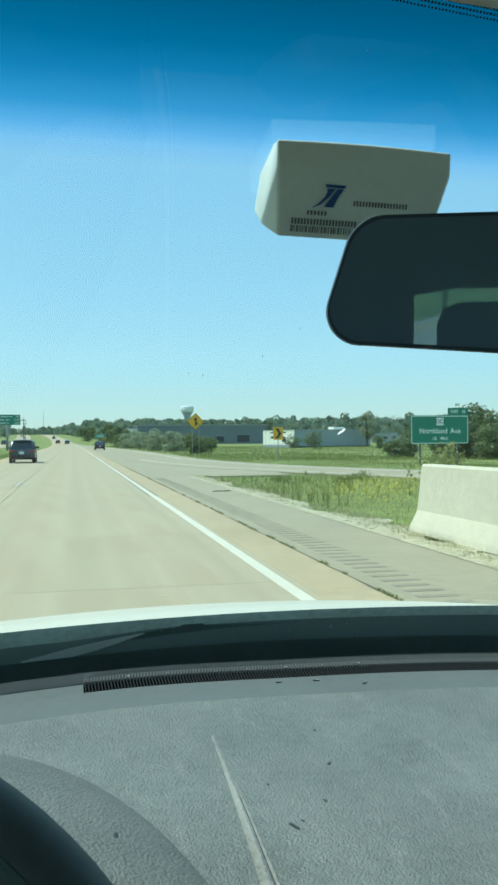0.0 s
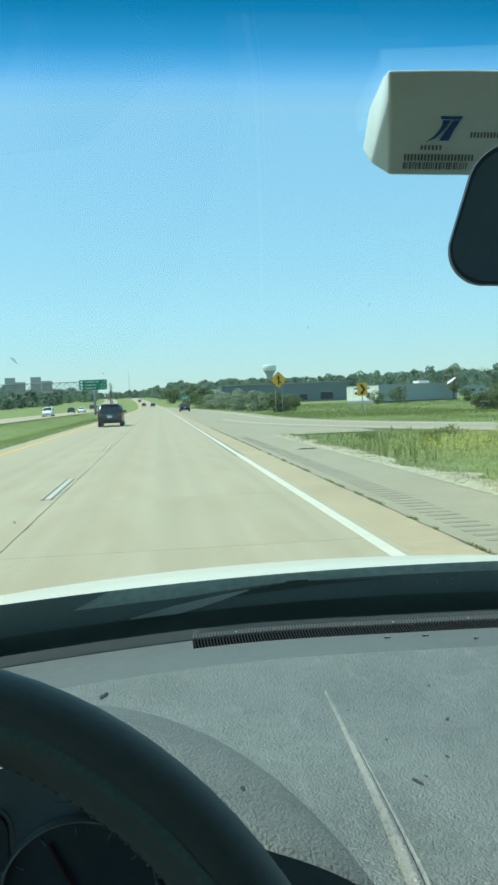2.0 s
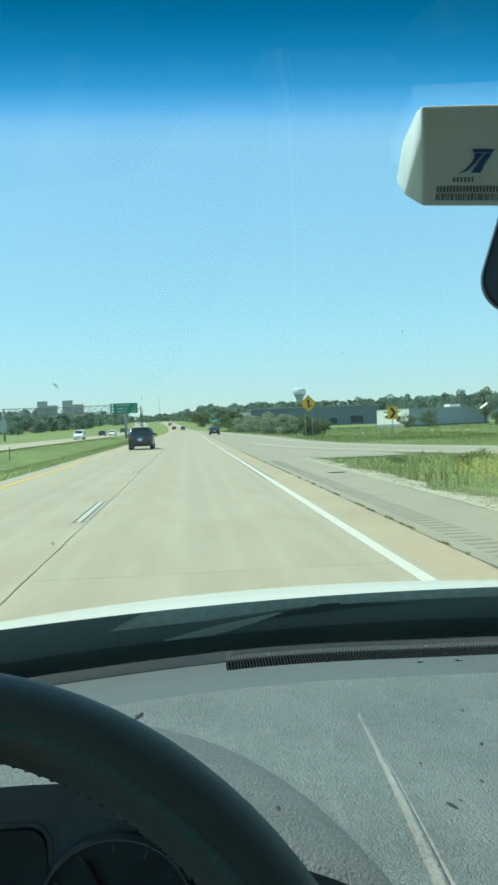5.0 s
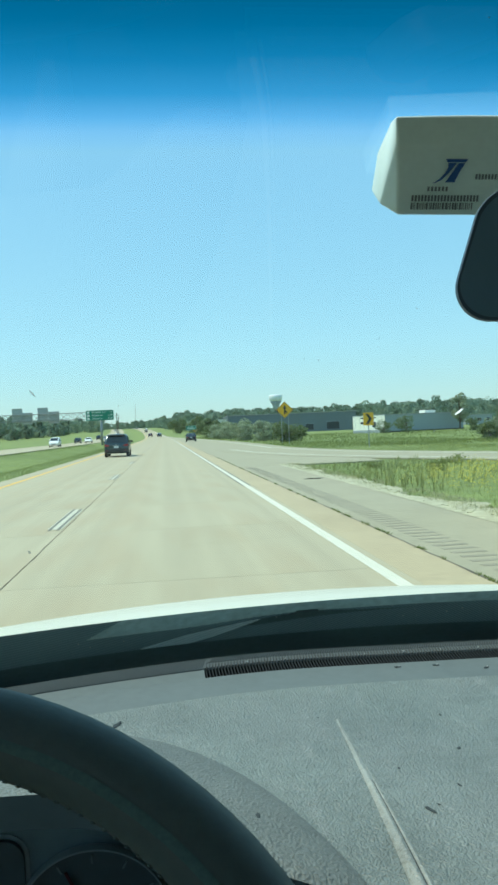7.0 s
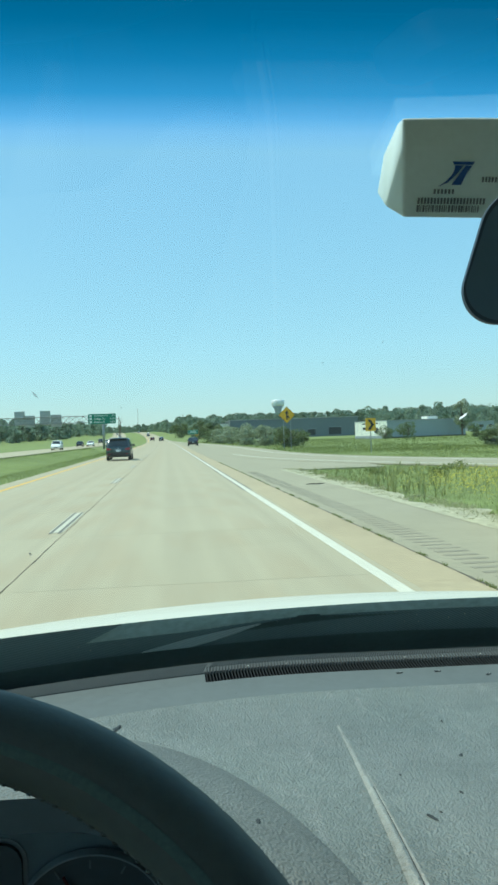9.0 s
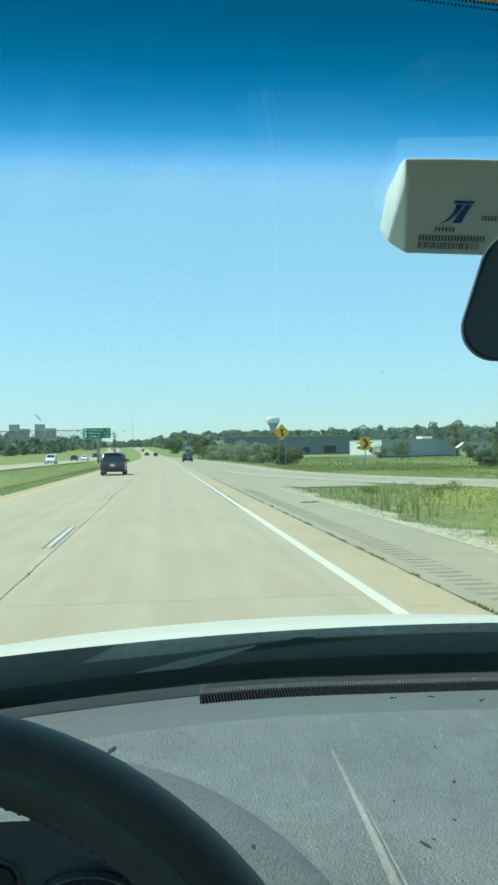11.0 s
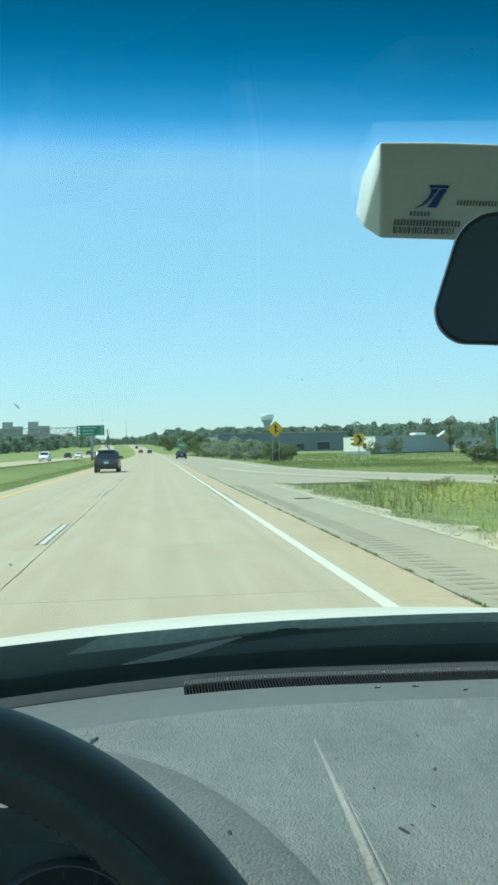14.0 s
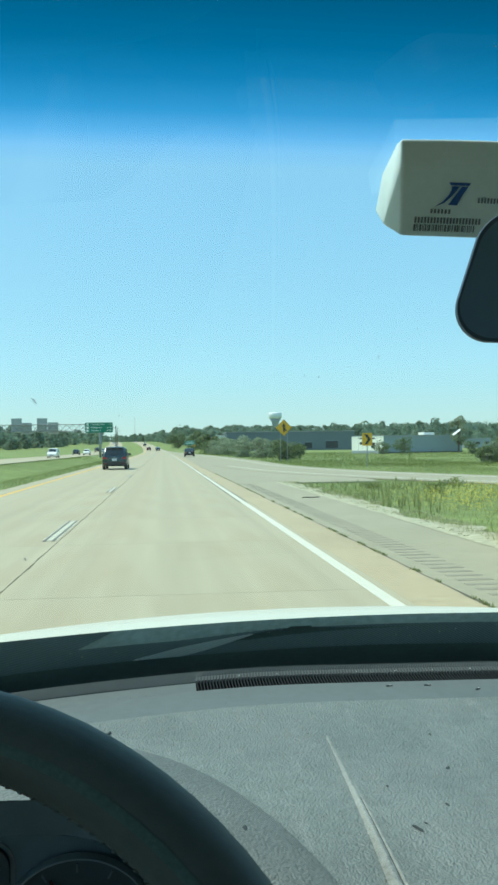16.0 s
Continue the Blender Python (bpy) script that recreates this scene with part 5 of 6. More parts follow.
# the outer skin, wheels and lamps
for s in (-1, 1):
    x = CX + s * 0.80
    fx, outline = x - s * 0.02, [(y, bonnet_z(x - s * 0.03, y) - 0.012) for y in lin(0.99, 2.19, 14)]
    outline += [(2.19, 0.42), (1.90, 0.42)] + [(1.52 + 0.38 * math.cos(a), 0.42 + 0.33 * math.sin(a)) for a in lin(0.2, 2.94, 9)] + [(1.10, 0.42), (0.99, 0.42)]
    n = len(outline)
    part("fender", raw([(fx + h, y, z) for h in (-0.02, 0.02) for y, z in outline], [tuple(range(n)), tuple(range(2 * n - 1, n - 1, -1))] + [(k, n + k, n + (k + 1) % n, (k + 1) % n) for k in range(n)]), M_HOOD, car)
    part("door_skin", box((x, 0.22, 0.76), (0.05, 1.30, 0.74), 0.03), M_HOOD, car)
    part("door_skin", box((x, -0.98, 0.76), (0.05, 1.06, 0.74), 0.03), M_HOOD, car)
    part("rear_quarter", box((x - s * 0.01, -1.92, 0.78), (0.06, 0.78, 0.76), 0.03), M_HOOD, car)
    part("door_mirror", box((x + s * 0.11, 0.50, 1.06), (0.20, 0.10, 0.14), 0.03), M_HOOD, car)
    part("headlight", box((CX + s * 0.60, 2.20, 0.80), (0.30, 0.12, 0.18), 0.04), M_CLEAR, car)
    part("tail_light", box((CX + s * 0.66, -2.30, 1.0), (0.18, 0.08, 0.30), 0.03), M_TAIL, car)
    for y in (1.52, -1.55):
        w = part("wheel", lathe([(0.0, -0.10), (0.22, -0.10), (0.24, -0.08), (0.24, 0.08), (0.22, 0.10), (0.0, 0.10)], 20, "x", (CX + s * 0.74, y, 0.34)), M_RIM, car)
        part("tyre", lathe([(0.235, -0.10), (0.32, -0.105), (0.34, -0.07), (0.34, 0.07), (0.32, 0.105), (0.235, 0.10)], 24, "x", (CX + s * 0.74, y, 0.34)), M_TYRE, w)
part("front_bumper", box((CX, 2.22, 0.55), (1.56, 0.22, 0.34), 0.08), M_HOOD, car)
part("grille", box((CX, 2.24, 0.80), (0.80, 0.06, 0.16), 0.02), M_TRIM, car)
part("rear_bumper", box((CX, -2.30, 0.52), (1.56, 0.16, 0.28), 0.06), M_HOOD, car)
part("tailgate_skin", box((CX, -2.30, 0.92), (1.46, 0.05, 0.56), 0.03), M_HOOD, car)
part("roof_skin", surface(lambda x, y: (x, y, 1.815 - 0.05 * (x - CX) ** 2 - 0.03 * smooth01(-1.6, -2.2, y)), lin(-0.47, 1.01, 14), lin(-2.2, 0.40, 24), 0.012), M_HOOD, car)


def seat(x, y, z):
    """A seat of the car, its cushion carrying the backrest and headrest."""
    c = part("seat", box((0, 0.05, 0.16), (0.50, 0.52, 0.16), 0.05), M_SEAT, car, "dark cloth car seat")
    c.location = (x, y, z)
    part("backrest", box((0, -0.27, 0.50), (0.48, 0.14, 0.62), 0.05, m=pose(0, 0, 0, 6, 0, 0)), M_SEAT, c)
    part("headrest", box((0, -0.36, 0.92), (0.26, 0.10, 0.18), 0.04), M_SEAT, c)


for x, y, z in ((0.045, -0.35, 0.478), (0.64, -0.35, 0.45), (-0.02, -1.35, 0.40), (0.60, -1.35, 0.40)):
    seat(x, y, z)

# ---- dashboard ----
HX, HY, HA, HB = -0.10, 0.30, 0.224, 0.437


def dash_z(x, y):
    """The dashboard's top: nearly level, with a soft step before the glass."""
    z = 1.2125 - 0.005 * smooth01(0.05, 0.30, x)
    z -= 0.07 * (1 - smooth01(0.30, 0.44, y))
    return z - 0.03 * smooth01(0.55, 0.95, x) - 0.03 * smooth01(0.25, 0.6, -x)


def foot(x):
    """How far the dashboard's rear rim lies ahead at x."""
    return base_arc(x) - 0.100


dash = thing("dashboard", "dusty grey grained vinyl dashboard with a raised seam", "dashboard")
xs, ts = lin(-0.50, 1.04, 110), lin(0, 1, 60)


def top_skin(x, t):
    y = 0.30 + (foot(x) - 0.050 - 0.30) * t
    return x, y, dash_z(x, y)


verts = [top_skin(x, t) for x in xs for t in ts]
faces = []
for i in range(len(xs) - 1):
    for j in range(len(ts) - 1):
        x, y, _ = verts[i * 60 + j]
        if ((x - HX) / HA) ** 2 + ((y - HY) / HB) ** 2 < 0.86 or abs(x + 0.12) < 0.19 and y < 0.492 - 0.071 * smooth01(-0.06, 0.06, x) + 0.012:
            continue
        faces.append((i * 60 + j, (i + 1) * 60 + j, (i + 1) * 60 + j + 1, i * 60 + j + 1))
part("top_pad", raw(verts, faces, True), M_DASH, dash, "grey grained vinyl pad")


def strip(name, a, b, za, zb, x0, x1, material, label="", n=60):
    """A band along the rim of the dashboard, between two offsets ahead of its foot."""
    return part(name, surface(lambda x, t: (x, foot(x) + a + (b - a) * t, dash_z(x, foot(x)) + za + (zb - za) * t), lin(x0, x1, n), lin(0, 1, 4)), material, dash, label)


strip("rear_band", -0.050, 0.004, -0.0015, 0.003, -0.50, 1.04, M_DASHS, "smooth darker band before the glass")
# M_VOID sheets put shade into the slot, behind the ribs and below the glass
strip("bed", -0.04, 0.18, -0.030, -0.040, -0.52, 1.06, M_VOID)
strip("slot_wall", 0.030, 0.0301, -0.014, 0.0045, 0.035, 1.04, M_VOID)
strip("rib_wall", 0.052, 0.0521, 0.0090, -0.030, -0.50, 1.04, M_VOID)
strip("vent_slot", 0.004, 0.030, -0.012, -0.012, 0.035, 1.04, M_VOID, "defroster slot, its shade put in as a black floor")
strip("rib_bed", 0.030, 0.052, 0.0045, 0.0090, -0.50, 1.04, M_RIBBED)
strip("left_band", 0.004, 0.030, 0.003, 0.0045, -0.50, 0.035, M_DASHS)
strip("well", 0.052, 0.170, -0.020, -0.035, -0.52, 1.06, M_VOID, "black sheet for the shade in the gap below the glass")


def rib_row(name, label, count, x0, pitch, a, b, wide, high, slant, material=None):
    """A row of fine slanting ribs lying on the sloping grille behind the slot."""
    verts, faces = [], []
    for k in range(count):
        x = x0 + pitch * k
        y0, z0 = foot(x), dash_z(x, foot(x))
        i = len(verts)
        for t, shift in ((a, 0.0), (b, slant)):
            y, z = y0 + 0.030 + 0.022 * t, z0 + 0.0045 + 0.0045 * t
            verts += [(x + shift - wide, y, z - 0.001), (x + shift - wide * 0.6, y, z + high), (x + shift + wide * 0.6, y, z + high), (x + shift + wide, y, z - 0.001)]
        faces += [(i, i + 1, i + 5, i + 4), (i + 1, i + 2, i + 6, i + 5), (i + 2, i + 3, i + 7, i + 6), (i, i + 3, i + 2, i + 1), (i + 4, i + 5, i + 6, i + 7)]
    tagged(part(name, raw(verts, faces), material or M_RIBS, dash, label), kind="stuff")


rib_row("ribs", "fine slanting ribs of the grille beside the wheel", 158, -0.42, 0.0029, -0.05, 1.02, 0.0009, 0.0015, 0.0085)
rib_row("ribs", "short grey ribs of the defroster grille", 296, 0.036, 0.0034, -0.02, 0.45, 0.0012, 0.0019, 0.0006)
rib_row("ribs", "fine slanting ribs of the defroster grille", 370, 0.036, 0.0027, 0.55, 1.02, 0.0007, 0.0012, 0.0046)
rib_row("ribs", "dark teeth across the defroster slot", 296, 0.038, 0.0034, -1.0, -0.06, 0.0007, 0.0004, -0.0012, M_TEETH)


def seam_at(t):
    """The line of the seam, running towards the driver."""
    return 0.1455 + 0.003 * math.sin(math.pi * t) - 0.018 * t, 0.732 - 0.394 * t


def ridge(name, t0, side, width, height, material, label=""):
    """A ridge beside the seam's line that swells along it."""
    def skin(t, q):
        x, y = seam_at(t)
        k = (t - t0) / (1 - t0)
        x += side * (0.0058 * t + 0.0004)
        return x + (0.0009 + width * k ** 0.8) * q, y, dash_z(x, y) + 0.0004 + height * k ** 1.1 * max(0.0, 1 - abs(q) ** 1.7)
    part(name, surface(skin, lin(t0, 1, 60), lin(-1, 1, 11)), material, dash, label)


ridge("seam", 0.0, 0, 0.0053, 0.0062, M_SEAM, "raised seam in the vinyl, its highlight put into a paler colour")
ridge("seam", 0.26, 1.34, 0.0026, 0.0050, M_SEAM)
# dark strip laid between the ridges as the shade of their groove
part("seam_shade", surface(lambda t, q: (seam_at(t)[0] + 0.0046 * t + (0.0002 + 0.0011 * t) * q, seam_at(t)[1], dash_z(0.15, seam_at(t)[1]) + 0.0012 + 0.0022 * t), lin(0.34, 1, 30), [-1, 1]), M_RIBBED, dash)


def near_edge(x):
    return 0.492 - 0.071 * smooth01(-0.06, 0.06, x)


def hood_point(x, y):
    r2 = ((x - HX) / HA) ** 2 + ((y - HY) / HB) ** 2
    return x, y, dash_z(x, y) + (0.066 * (1 - r2) ** 0.72 - 0.0006 if r2 < 1 else -0.004)


cowl = part("instrument_cowl", surface(lambda x, t: hood_point(x, near_edge(x) + (0.79 - near_edge(x)) * t), lin(HX - 0.255, HX + 0.245, 170), lin(0, 1, 110)), M_COWL, dash, "domed hood over the instruments")
part("cowl_lip", surface(lambda x, t: (x, near_edge(x) + 0.004 * t, hood_point(x, near_edge(x))[2] - 0.022 * t), lin(HX - 0.235, HX + 0.235, 60), lin(0, 1, 4)), M_DARK, cowl)
part("binnacle", surface(lambda x, t: (x, near_edge(x) + 0.004 + 0.13 * t, hood_point(x, near_edge(x))[2] - 0.022 - 0.004 * t), lin(HX - 0.22, HX + 0.22, 30), lin(0, 1, 4)), M_DARK, cowl)
face = part("instrument_panel", box((-0.12, 0.600, 1.085), (0.33, 0.02, 0.27)), M_PANEL, dash, "dark instrument panel behind the wheel")
for x, z, r in ((-0.059, 1.137, 0.052), (-0.225, 1.137, 0.052)):
    g = part("gauge", lathe([(0.0, 0.589), (r, 0.589), (r, 0.584), (0.0, 0.584)], 40, "y", (x, 0, z)), M_GAUGE, face, "round black gauge")
    ring = bmesh.new()
    rr = [[ring.verts.new((x + q * math.cos(6.28319 * k / 48), yy, z + q * math.sin(6.28319 * k / 48))) for k in range(48)] for q, yy in ((r, 0.584), (r + 0.0004, 0.578), (r + 0.0015, 0.578), (r + 0.0022, 0.586))]
    for a, b in zip(rr, rr[1:]):
        for k in range(48):
            ring.faces.new((a[k], a[(k + 1) % 48], b[(k + 1) % 48], b[k]))
    part("ring", ring, M_RING, g)
    part("needle", box((0, 0, 0.02), (0.0018, 0.002, 0.045), m=pose(x, 0.580, z, 0, -25, 0)), M_NEEDLE, g)
    for k in range(9):
        part("scale_mark", box((0, 0, r * 0.86), (0.0012, 0.001, 0.006), m=pose(x, 0.583, z, 0, -120 + 30 * k, 0)), M_MARK, g)
part("display_window", prism(rounded(0.075, 0.045, 0.014, 6, -0.1425, 1.176), 0.584, 0.5885), M_GAUGE, face, "dark rounded display window")
part("window_rim", prism(rounded(0.081, 0.051, 0.017, 6, -0.1425, 1.176), 0.5886, 0.5898), M_RING, face)
part("dash_front", box((0.58, 0.33, 1.03), (0.92, 0.05, 0.26), 0.02), M_DARK, dash)
part("dash_front", box((-0.42, 0.40, 1.03), (0.18, 0.05, 0.30), 0.02), M_DARK, dash)

# dirt on the vinyl
rng = np.random.default_rng(8)
spots = [(0.172, 0.549, 0.0034), (0.180, 0.557, 0.0019), (0.229, 0.652, 0.0026), (0.049, 0.492, 0.0033), (0.170, 0.620, 0.0017), (0.205, 0.585, 0.0018), (-0.050, 0.757, 0.0058), (0.24, 0.73, 0.0025)]
spots += [(rng.uniform(-0.1, 0.4), rng.uniform(0.48, 0.84), rng.uniform(0.0004, 0.0011)) for k in range(26)]
for x, y, s in spots:
    bm = bmesh.new()
    bmesh.ops.create_icosphere(bm, subdivisions=2, radius=s, matrix=Matrix.Diagonal((rng.uniform(0.3, 0.6), rng.uniform(0.9, 1.6), 0.22, 1)))
    for v in bm.verts:
        v.co *= 1 + 0.5 * noise.noise(v.co * 300 + Vector((x, y, 0)) * 99)
    r2 = ((x - HX) / HA) ** 2 + ((y - HY) / HB) ** 2
    c = part("crumb", bm, M_CRUMB)
    c.matrix_basis = pose(x, y, hood_point(x, y)[2] + s * 0.1 if r2 < 1 else dash_z(x, y) + s * 0.1, 0, 0, rng.uniform(-50, 50))
    tagged(c, "dark speck of dirt lying on the dashboard", "debris", "specks on the dashboard")
for x, y, turn in ((0.243, 0.876, 12), (0.285, 0.875, -8), (0.335, 0.858, 40)):
    c = part("crumb", box((0, 0, 0.0012), (0.0070, 0.0026, 0.0010), 0.0004), M_CRUMB)
    # white highlight of the flake, painted as a pale sliver on top
    part("flake_glint", box((0.0014, -0.0004, 0.0018), (0.0022, 0.0010, 0.0005), 0.0002), M_CRUMBW, c, "pale sliver painting the highlight on the flake")
    c.matrix_basis = pose(x, y, dash_z(x, foot(x)) - 0.0021 + 0.0045 * (y - foot(x) + 0.050) / 0.054, 0, 0, turn)
    tagged(c, "dark flake with a painted highlight before the defroster slot", "debris", "crumbs on the dashboard")
for x, s, turn in ((0.083, 0.0016, 20), (0.126, 0.0010, 70), (0.217, 0.0009, 10), (0.262, 0.0013, -30), (0.305, 0.0011, 50), (0.348, 0.0015, 0)):
    y = foot(x) + 0.033
    c = part("fleck", box((0, 0, s * 0.35), (s * 1.5, s * 0.8, s * 0.7), s * 0.2), M_CRUMBW)
    c.matrix_basis = pose(x, y, dash_z(x, foot(x)) + 0.0068, 0, 0, turn)
    tagged(c, "tiny pale fleck of debris on the grille ribs", "debris", "flecks on the grille")

# ---- steering wheel ----
WR, WT = 0.1966, 0.0175
wheel = thing("steering_wheel", "thick black leather-wrapped steering wheel", "steering wheel")
wheel.matrix_basis = pose(-0.1305, 0.2686, 1.1880, 59.77, 0, -2.61)


def rim_skin(a, b):
    r = WR + WT * math.cos(b)
    return r * math.cos(a), r * math.sin(a), WT * 1.05 * math.sin(b)


part("rim", surface(rim_skin, lin(0, 6.28319, 97), lin(0, 6.28319, 21)), M_WHEEL, wheel)
# greenish sheen of the leather, painted as a band along the rim
part("sheen_band", surface(lambda a, b: ((WR + (WT + 0.0002) * math.cos(b)) * math.cos(a), (WR + (WT + 0.0002) * math.cos(b)) * math.sin(a), (WT + 0.0002) * 1.05 * math.sin(b)), lin(0, 6.28319, 97), lin(1.80, 2.06, 6)), M_WSHEEN, wheel, "green-black band painted for the sheen on the rim")
lace = bmesh.new()
for k in range(200):
    a = 6.28319 * k / 200
    r = WR + WT * math.cos(3.0) * 1.0
    bmesh.ops.create_icosphere(lace, subdivisions=1, radius=0.0014, matrix=pose(r * math.cos(a), r * math.sin(a), WT * 1.05 * math.sin(3.0), 0, 0, math.degrees(a) + 22) @ Matrix.Diagonal((0.6, 1.2, 0.7, 1)))
tagged(part("lacing", lace, M_WHEEL, wheel, "dull laced stitches round the inner side"), kind="stuff")
part("hub", lathe([(0.075, -0.03), (0.085, 0.0), (0.07, 0.025), (0.03, 0.035)], 28), M_DARK, wheel, smooth=True)
for a in (-90, 0, 180):
    part("spoke", box((0.125, 0, 0), (0.11, 0.05 if a else 0.045, 0.018), 0.007, m=pose(0, 0, 0, 0, 0, a)), M_DARK, wheel)
part("column", tube([(0, 0, -0.02), (0, 0, -0.30)], 0.05, 16), M_DARK, wheel)

# ---- rear-view mirror ----
mirror = thing("rear_view_mirror", "dark rounded rear-view mirror hanging from the glass", "mirror")
mirror.matrix_basis = pose(0.1588, 0.429, 1.5533, 6, 0, -20) @ Matrix.Scale(1.075, 4)
out = []
for cx, cz, r, a0, a1 in ((0.233, 0.021, 0.012, 0, 90), (0.029, 0.016, 0.020, 90, 161), (0.017, -0.0105, 0.017, 161, 270), (0.240, -0.0315, 0.014, 270, 360)):
    for k in range(18):
        a = radians(a0 + (a1 - a0) * k / 17)
        out.append((cx + r * math.cos(a), cz + r * math.sin(a)))
bm = bmesh.new()
rings = []
for y, k in ((0.0, 0.985), (0.004, 1.0), (0.012, 1.0), (0.022, 0.93), (0.030, 0.72)):
    rings.append([bm.verts.new((0.127 + (x - 0.127) * (1 - (1 - k) * 0.5), y, z * k)) for x, z in out])
for a, b in zip(rings, rings[1:]):
    for k in range(len(out)):
        bm.faces.new((a[k], a[(k + 1) % len(out)], b[(k + 1) % len(out)], b[k]))
bm.faces.new(rings[-1])
bm.faces.new(rings[0])
part("housing", bm, M_HOUSE, mirror, smooth=False)
gl = bmesh.new()
gl.faces.new([gl.verts.new((0.127 + (x - 0.127) * 0.982, -0.0012, z * 0.93)) for x, z in out])
part("mirror_glass", gl, M_MIRR, mirror, "silvered glass reflecting the dark cabin, lifted by a blue base")
part("stem", tube([(0.125, 0.028, 0.0), (0.125, 0.06, 0.035), (0.125, 0.10, 0.055)], 0.010, 10), M_HOUSE, mirror)

# ---- toll transponder on the glass ----
tp = thing("toll_transponder", "pale plastic toll transponder box stuck to the windscreen", "transponder")
# corner by corner: front top, front crease, foot, lower chamfer, back corner, back, back top
LEFT = [Vector(p) for p in ((0.1430, 0.4700, 1.6478), (0.1446, 0.4745, 1.6332), (0.1476, 0.4905, 1.5965), (0.1389, 0.4970, 1.6049), (0.1379, 0.5120, 1.6176), (0.1388, 0.4975, 1.6370), (0.1442, 0.4825, 1.6502))]
RIGHT = [Vector(p) for p in ((0.2498, 0.4660, 1.6450), (0.2516, 0.4705, 1.6340), (0.2425, 0.4865, 1.5935), (0.2440, 0.4940, 1.6020), (0.2470, 0.5080, 1.6150), (0.2500, 0.4940, 1.6340), (0.2496, 0.4800, 1.6475))]
EYE = Vector((0.003, 0.008, 1.4715))
LEFT, RIGHT = [[EYE + (p - EYE) * 1.02 for p in side] for side in (LEFT, RIGHT)]
bm = bmesh.new()
rows = []
for t in lin(0, 1, 9):
    bow = 0.0012 * math.sin(math.pi * t)
    rows.append([bm.verts.new(a.lerp(b, t) + Vector((0, 0, bow if k in (0, 6) else 0))) for k, (a, b) in enumerate(zip(LEFT, RIGHT))])
for p, q in zip(rows, rows[1:]):
    for k in range(7):
        bm.faces.new((p[k], q[k], q[(k + 1) % 7], p[(k + 1) % 7]))
for row in (rows[0], rows[-1]):
    bm.faces.new((row[1], row[2], row[3]))
    bm.faces.new((row[0], row[1], row[3], row[5], row[6]))
    bm.faces.new((row[3], row[4], row[5]))
bmesh.ops.recalc_face_normals(bm, faces=bm.faces)
sharp = [e for e in bm.edges if len(e.link_faces) == 2 and e.calc_face_angle() > 0.2]
bmesh.ops.bevel(bm, geom=sharp, offset=0.0016, segments=4, affect="EDGES", profile=0.5)
for f in bm.faces:
    f.smooth = abs(f.normal.x) > 0.45
part("case", bm, M_TP, tp)
# hidden white block, added so its reflection makes a halo above the case
pad = [(0.496, 1.6465), (0.4995, 1.6485), (0.5135, 1.6368), (0.510, 1.6350)]
part("halo_block", raw([(x, y, z) for x in (0.165, 0.228) for y, z in pad], [(0, 1, 2, 3), (7, 6, 5, 4), (0, 4, 5, 1), (1, 5, 6, 2), (2, 6, 7, 3), (3, 7, 4, 0)]), M_HALOBLOCK, tp, "unseen white block added for its halo reflected in the glass")


def on_face(u, v, lift=0.0):
    """A point on the lower front face: u along it, v from its top (0) to its foot (1)."""
    y, z = 0.4745 + (0.4905 - 0.4745) * v, 1.632 + (1.5965 - 1.632) * v
    return EYE + (Vector((0.1450 + u, y - 0.004 * u / 0.105 - lift * 0.91, z - 0.003 * u / 0.105 - lift * 0.41)) - EYE) * 1.02


def decal(name, pts, material, lift=0.0008, label=""):
    return part(name, raw([on_face(u, v, lift) for u, v in pts], [tuple(range(len(pts)))]), material, tp, label)


decal("logo", [(0.0285, 0.165), (0.0415, 0.165), (0.0405, 0.21), (0.0295, 0.21)], M_BLUE, label="blue abstract logo")
decal("logo", [(0.0365, 0.22), (0.0402, 0.22), (0.0370, 0.36), (0.0348, 0.50), (0.0292, 0.50), (0.0328, 0.36)], M_BLUE)
decal("logo", [(0.0300, 0.22), (0.0350, 0.22), (0.0312, 0.36), (0.0268, 0.47), (0.0212, 0.53), (0.0257, 0.45), (0.0288, 0.36), (0.0302, 0.28)], M_BLUE)
for u0, u1, v0, v1 in ((0.0190, 0.032, 0.565, 0.63), (0.047, 0.0815, 0.38, 0.455), (0.010, 0.051, 0.69, 0.78)):
    n = max(3, int((u1 - u0) / 0.0019))
    for k in range(n):
        a = u0 + (u1 - u0) * k / n
        decal("print_bar", [(a, v0), (a, v1), (a + (u1 - u0) / n * 0.6, v1), (a + (u1 - u0) / n * 0.6, v0)], M_INK)
rng = np.random.default_rng(3)
u = 0.0098
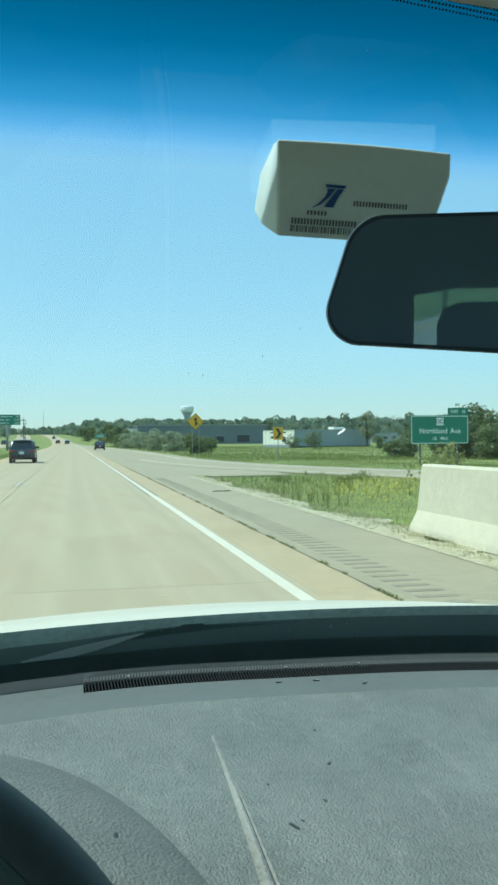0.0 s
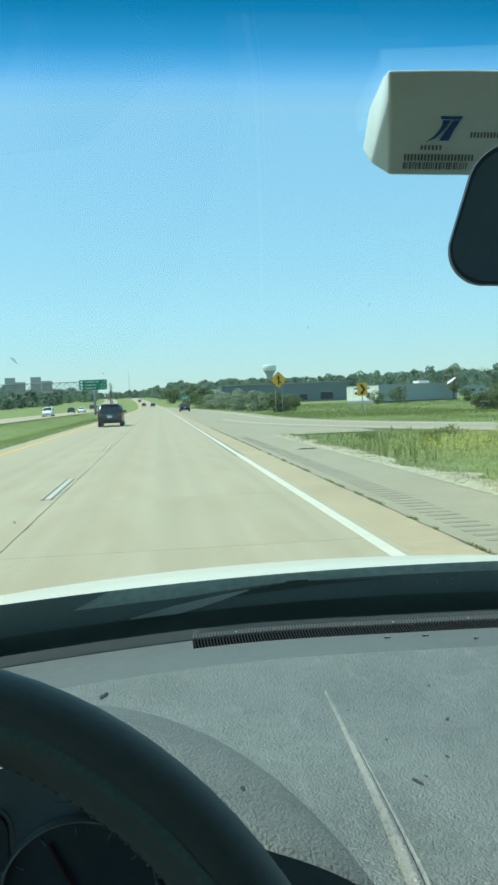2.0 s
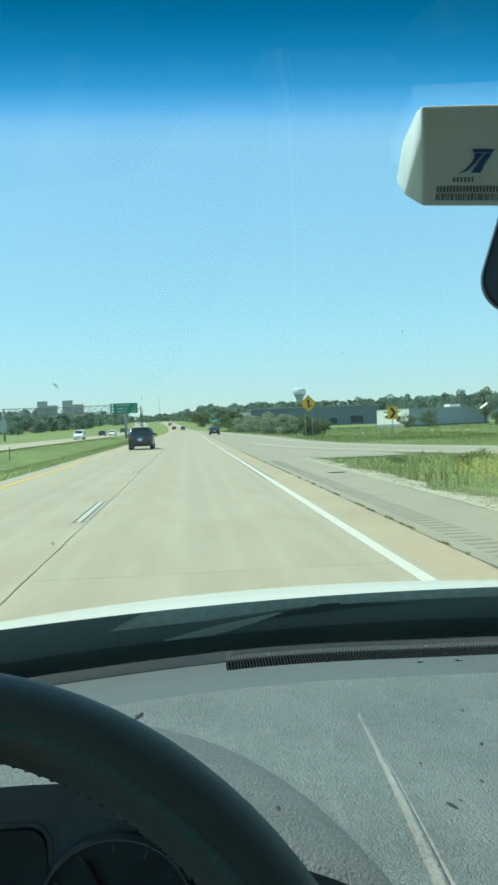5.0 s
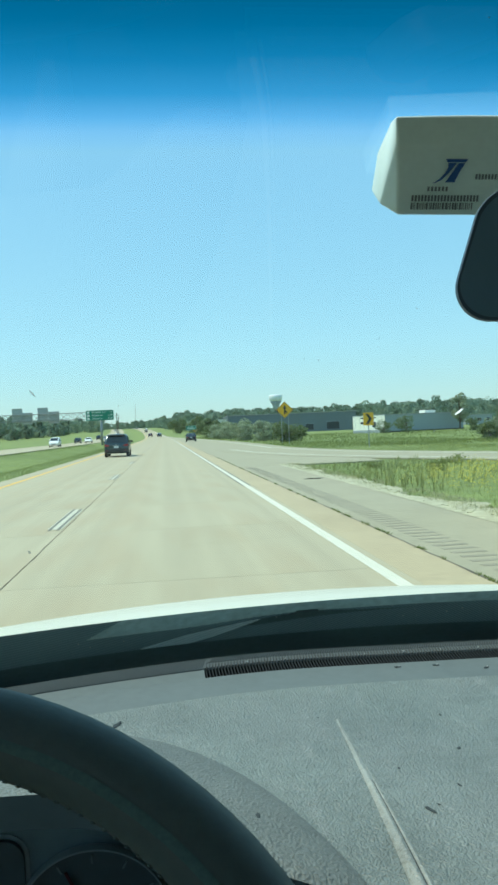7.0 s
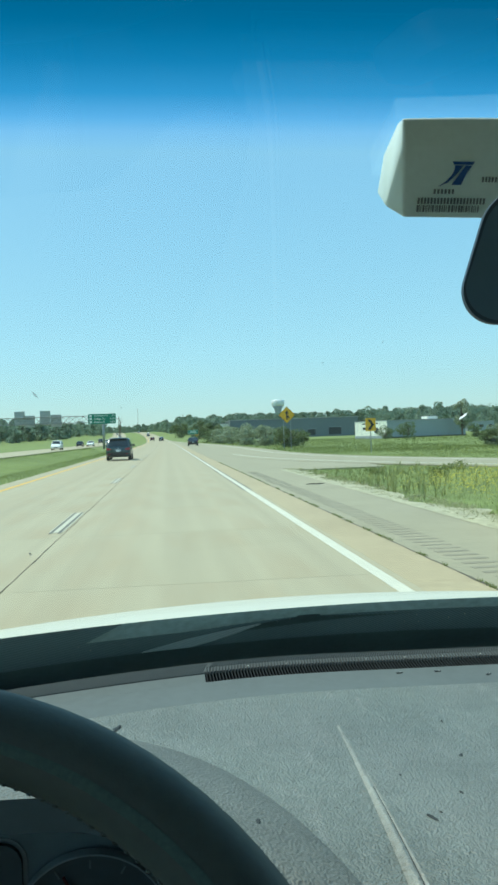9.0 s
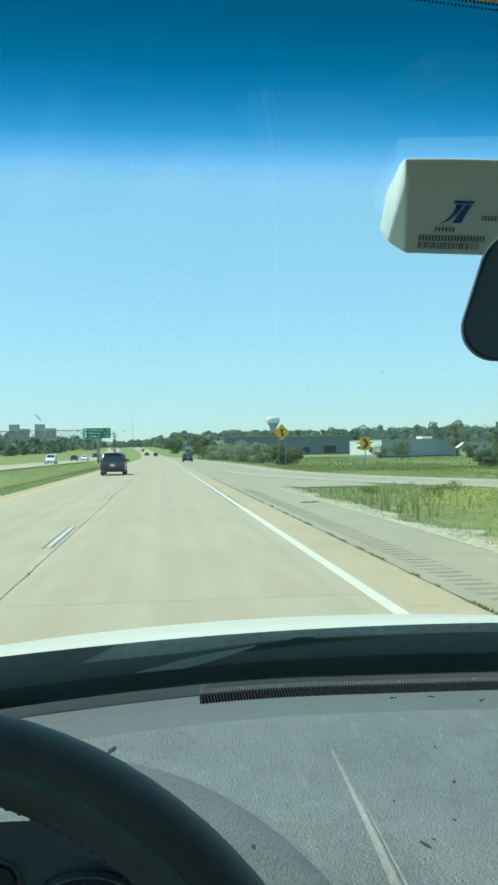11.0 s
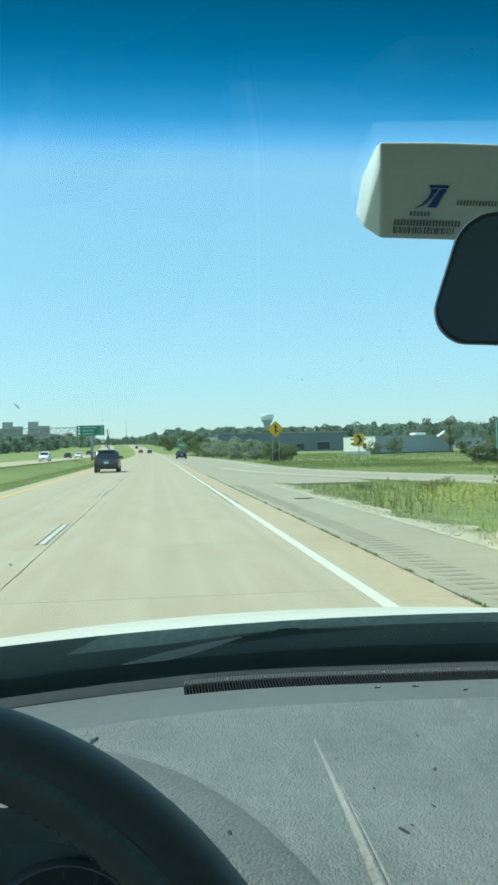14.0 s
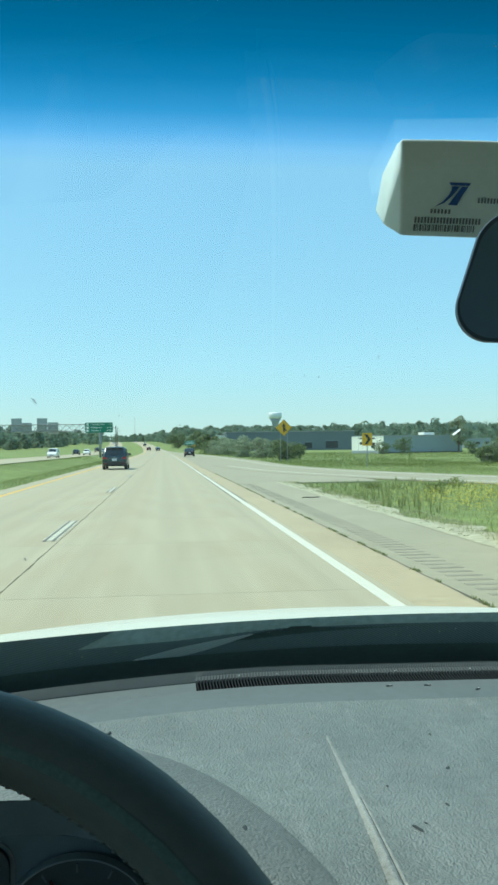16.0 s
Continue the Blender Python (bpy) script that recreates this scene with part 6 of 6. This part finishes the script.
while u < 0.047:
    w = rng.choice([0.0004, 0.0007, 0.0011])
    decal("barcode_bar", [(u, 0.80), (u, 0.90), (u + w, 0.90), (u + w, 0.80)], M_INK)
    u += w + rng.choice([0.0004, 0.0006, 0.0009])


# ---- dried specks on the windscreen ----
def smear(x, z, w, h, lean, seed, material=M_SMEAR):
    """A small ragged splash on the inner face of the glass."""
    rng = np.random.default_rng(seed)
    c = Vector(pane(x, z, 0.0015))
    u, v = Vector((math.cos(lean), -0.62 * math.sin(lean), 0.78 * math.sin(lean))), Vector((-math.sin(lean), -0.62 * math.cos(lean), 0.78 * math.cos(lean)))
    pts = []
    for k in range(14):
        a, r = 6.28319 * k / 14, rng.uniform(0.55, 1.0)
        pts.append(c + u * (w * r * math.cos(a)) + v * (h * r * math.sin(a)))
    part("smear", raw(pts, [tuple(range(14))]), material, wind, "small dried splash")


for k, (x, z, w, h, a) in enumerate(((-0.096, 1.509, 0.0013, 0.0044, 0.6), (0.172, 1.5405, 0.0004, 0.0022, -0.3), (0.1156, 1.5277, 0.0004, 0.0014, 0), (0.1273, 1.5265, 0.0005, 0.0016, -0.2), (0.2613, 1.4822, 0.0016, 0.0060, -0.7), (-0.0317, 1.4978, 0.0007, 0.0012, 0), (0.196, 1.5595, 0.0006, 0.0009, 0), (0.19, 1.693, 0.0005, 0.0008, 0), (-0.128, 1.3678, 0.0018, 0.003, 0.4), (0.0174, 1.4905, 0.0005, 0.0012, 0.9), (0.245, 1.4660, 0.0008, 0.0022, -0.5), (0.30, 1.4600, 0.0011, 0.0020, 0.5))):
    smear(x, z, w, h, a, 50 + k, M_SHARD if k == 4 else M_SMEAR)
rng = np.random.default_rng(77)
for k in range(16):
    c, s = Vector(pane(rng.uniform(-0.14, 0.42), rng.uniform(1.236, 1.261), 0.0062)), rng.uniform(0.0005, 0.0011)
    part("fleck", raw([c + Vector((s * math.cos(a) * rng.uniform(0.5, 1.2), 0, s * math.sin(a) * rng.uniform(0.5, 1.2))) for a in lin(0, 5.2, 6)], [tuple(range(6))]), M_CRUMBW, wind, "pale fleck of dust")
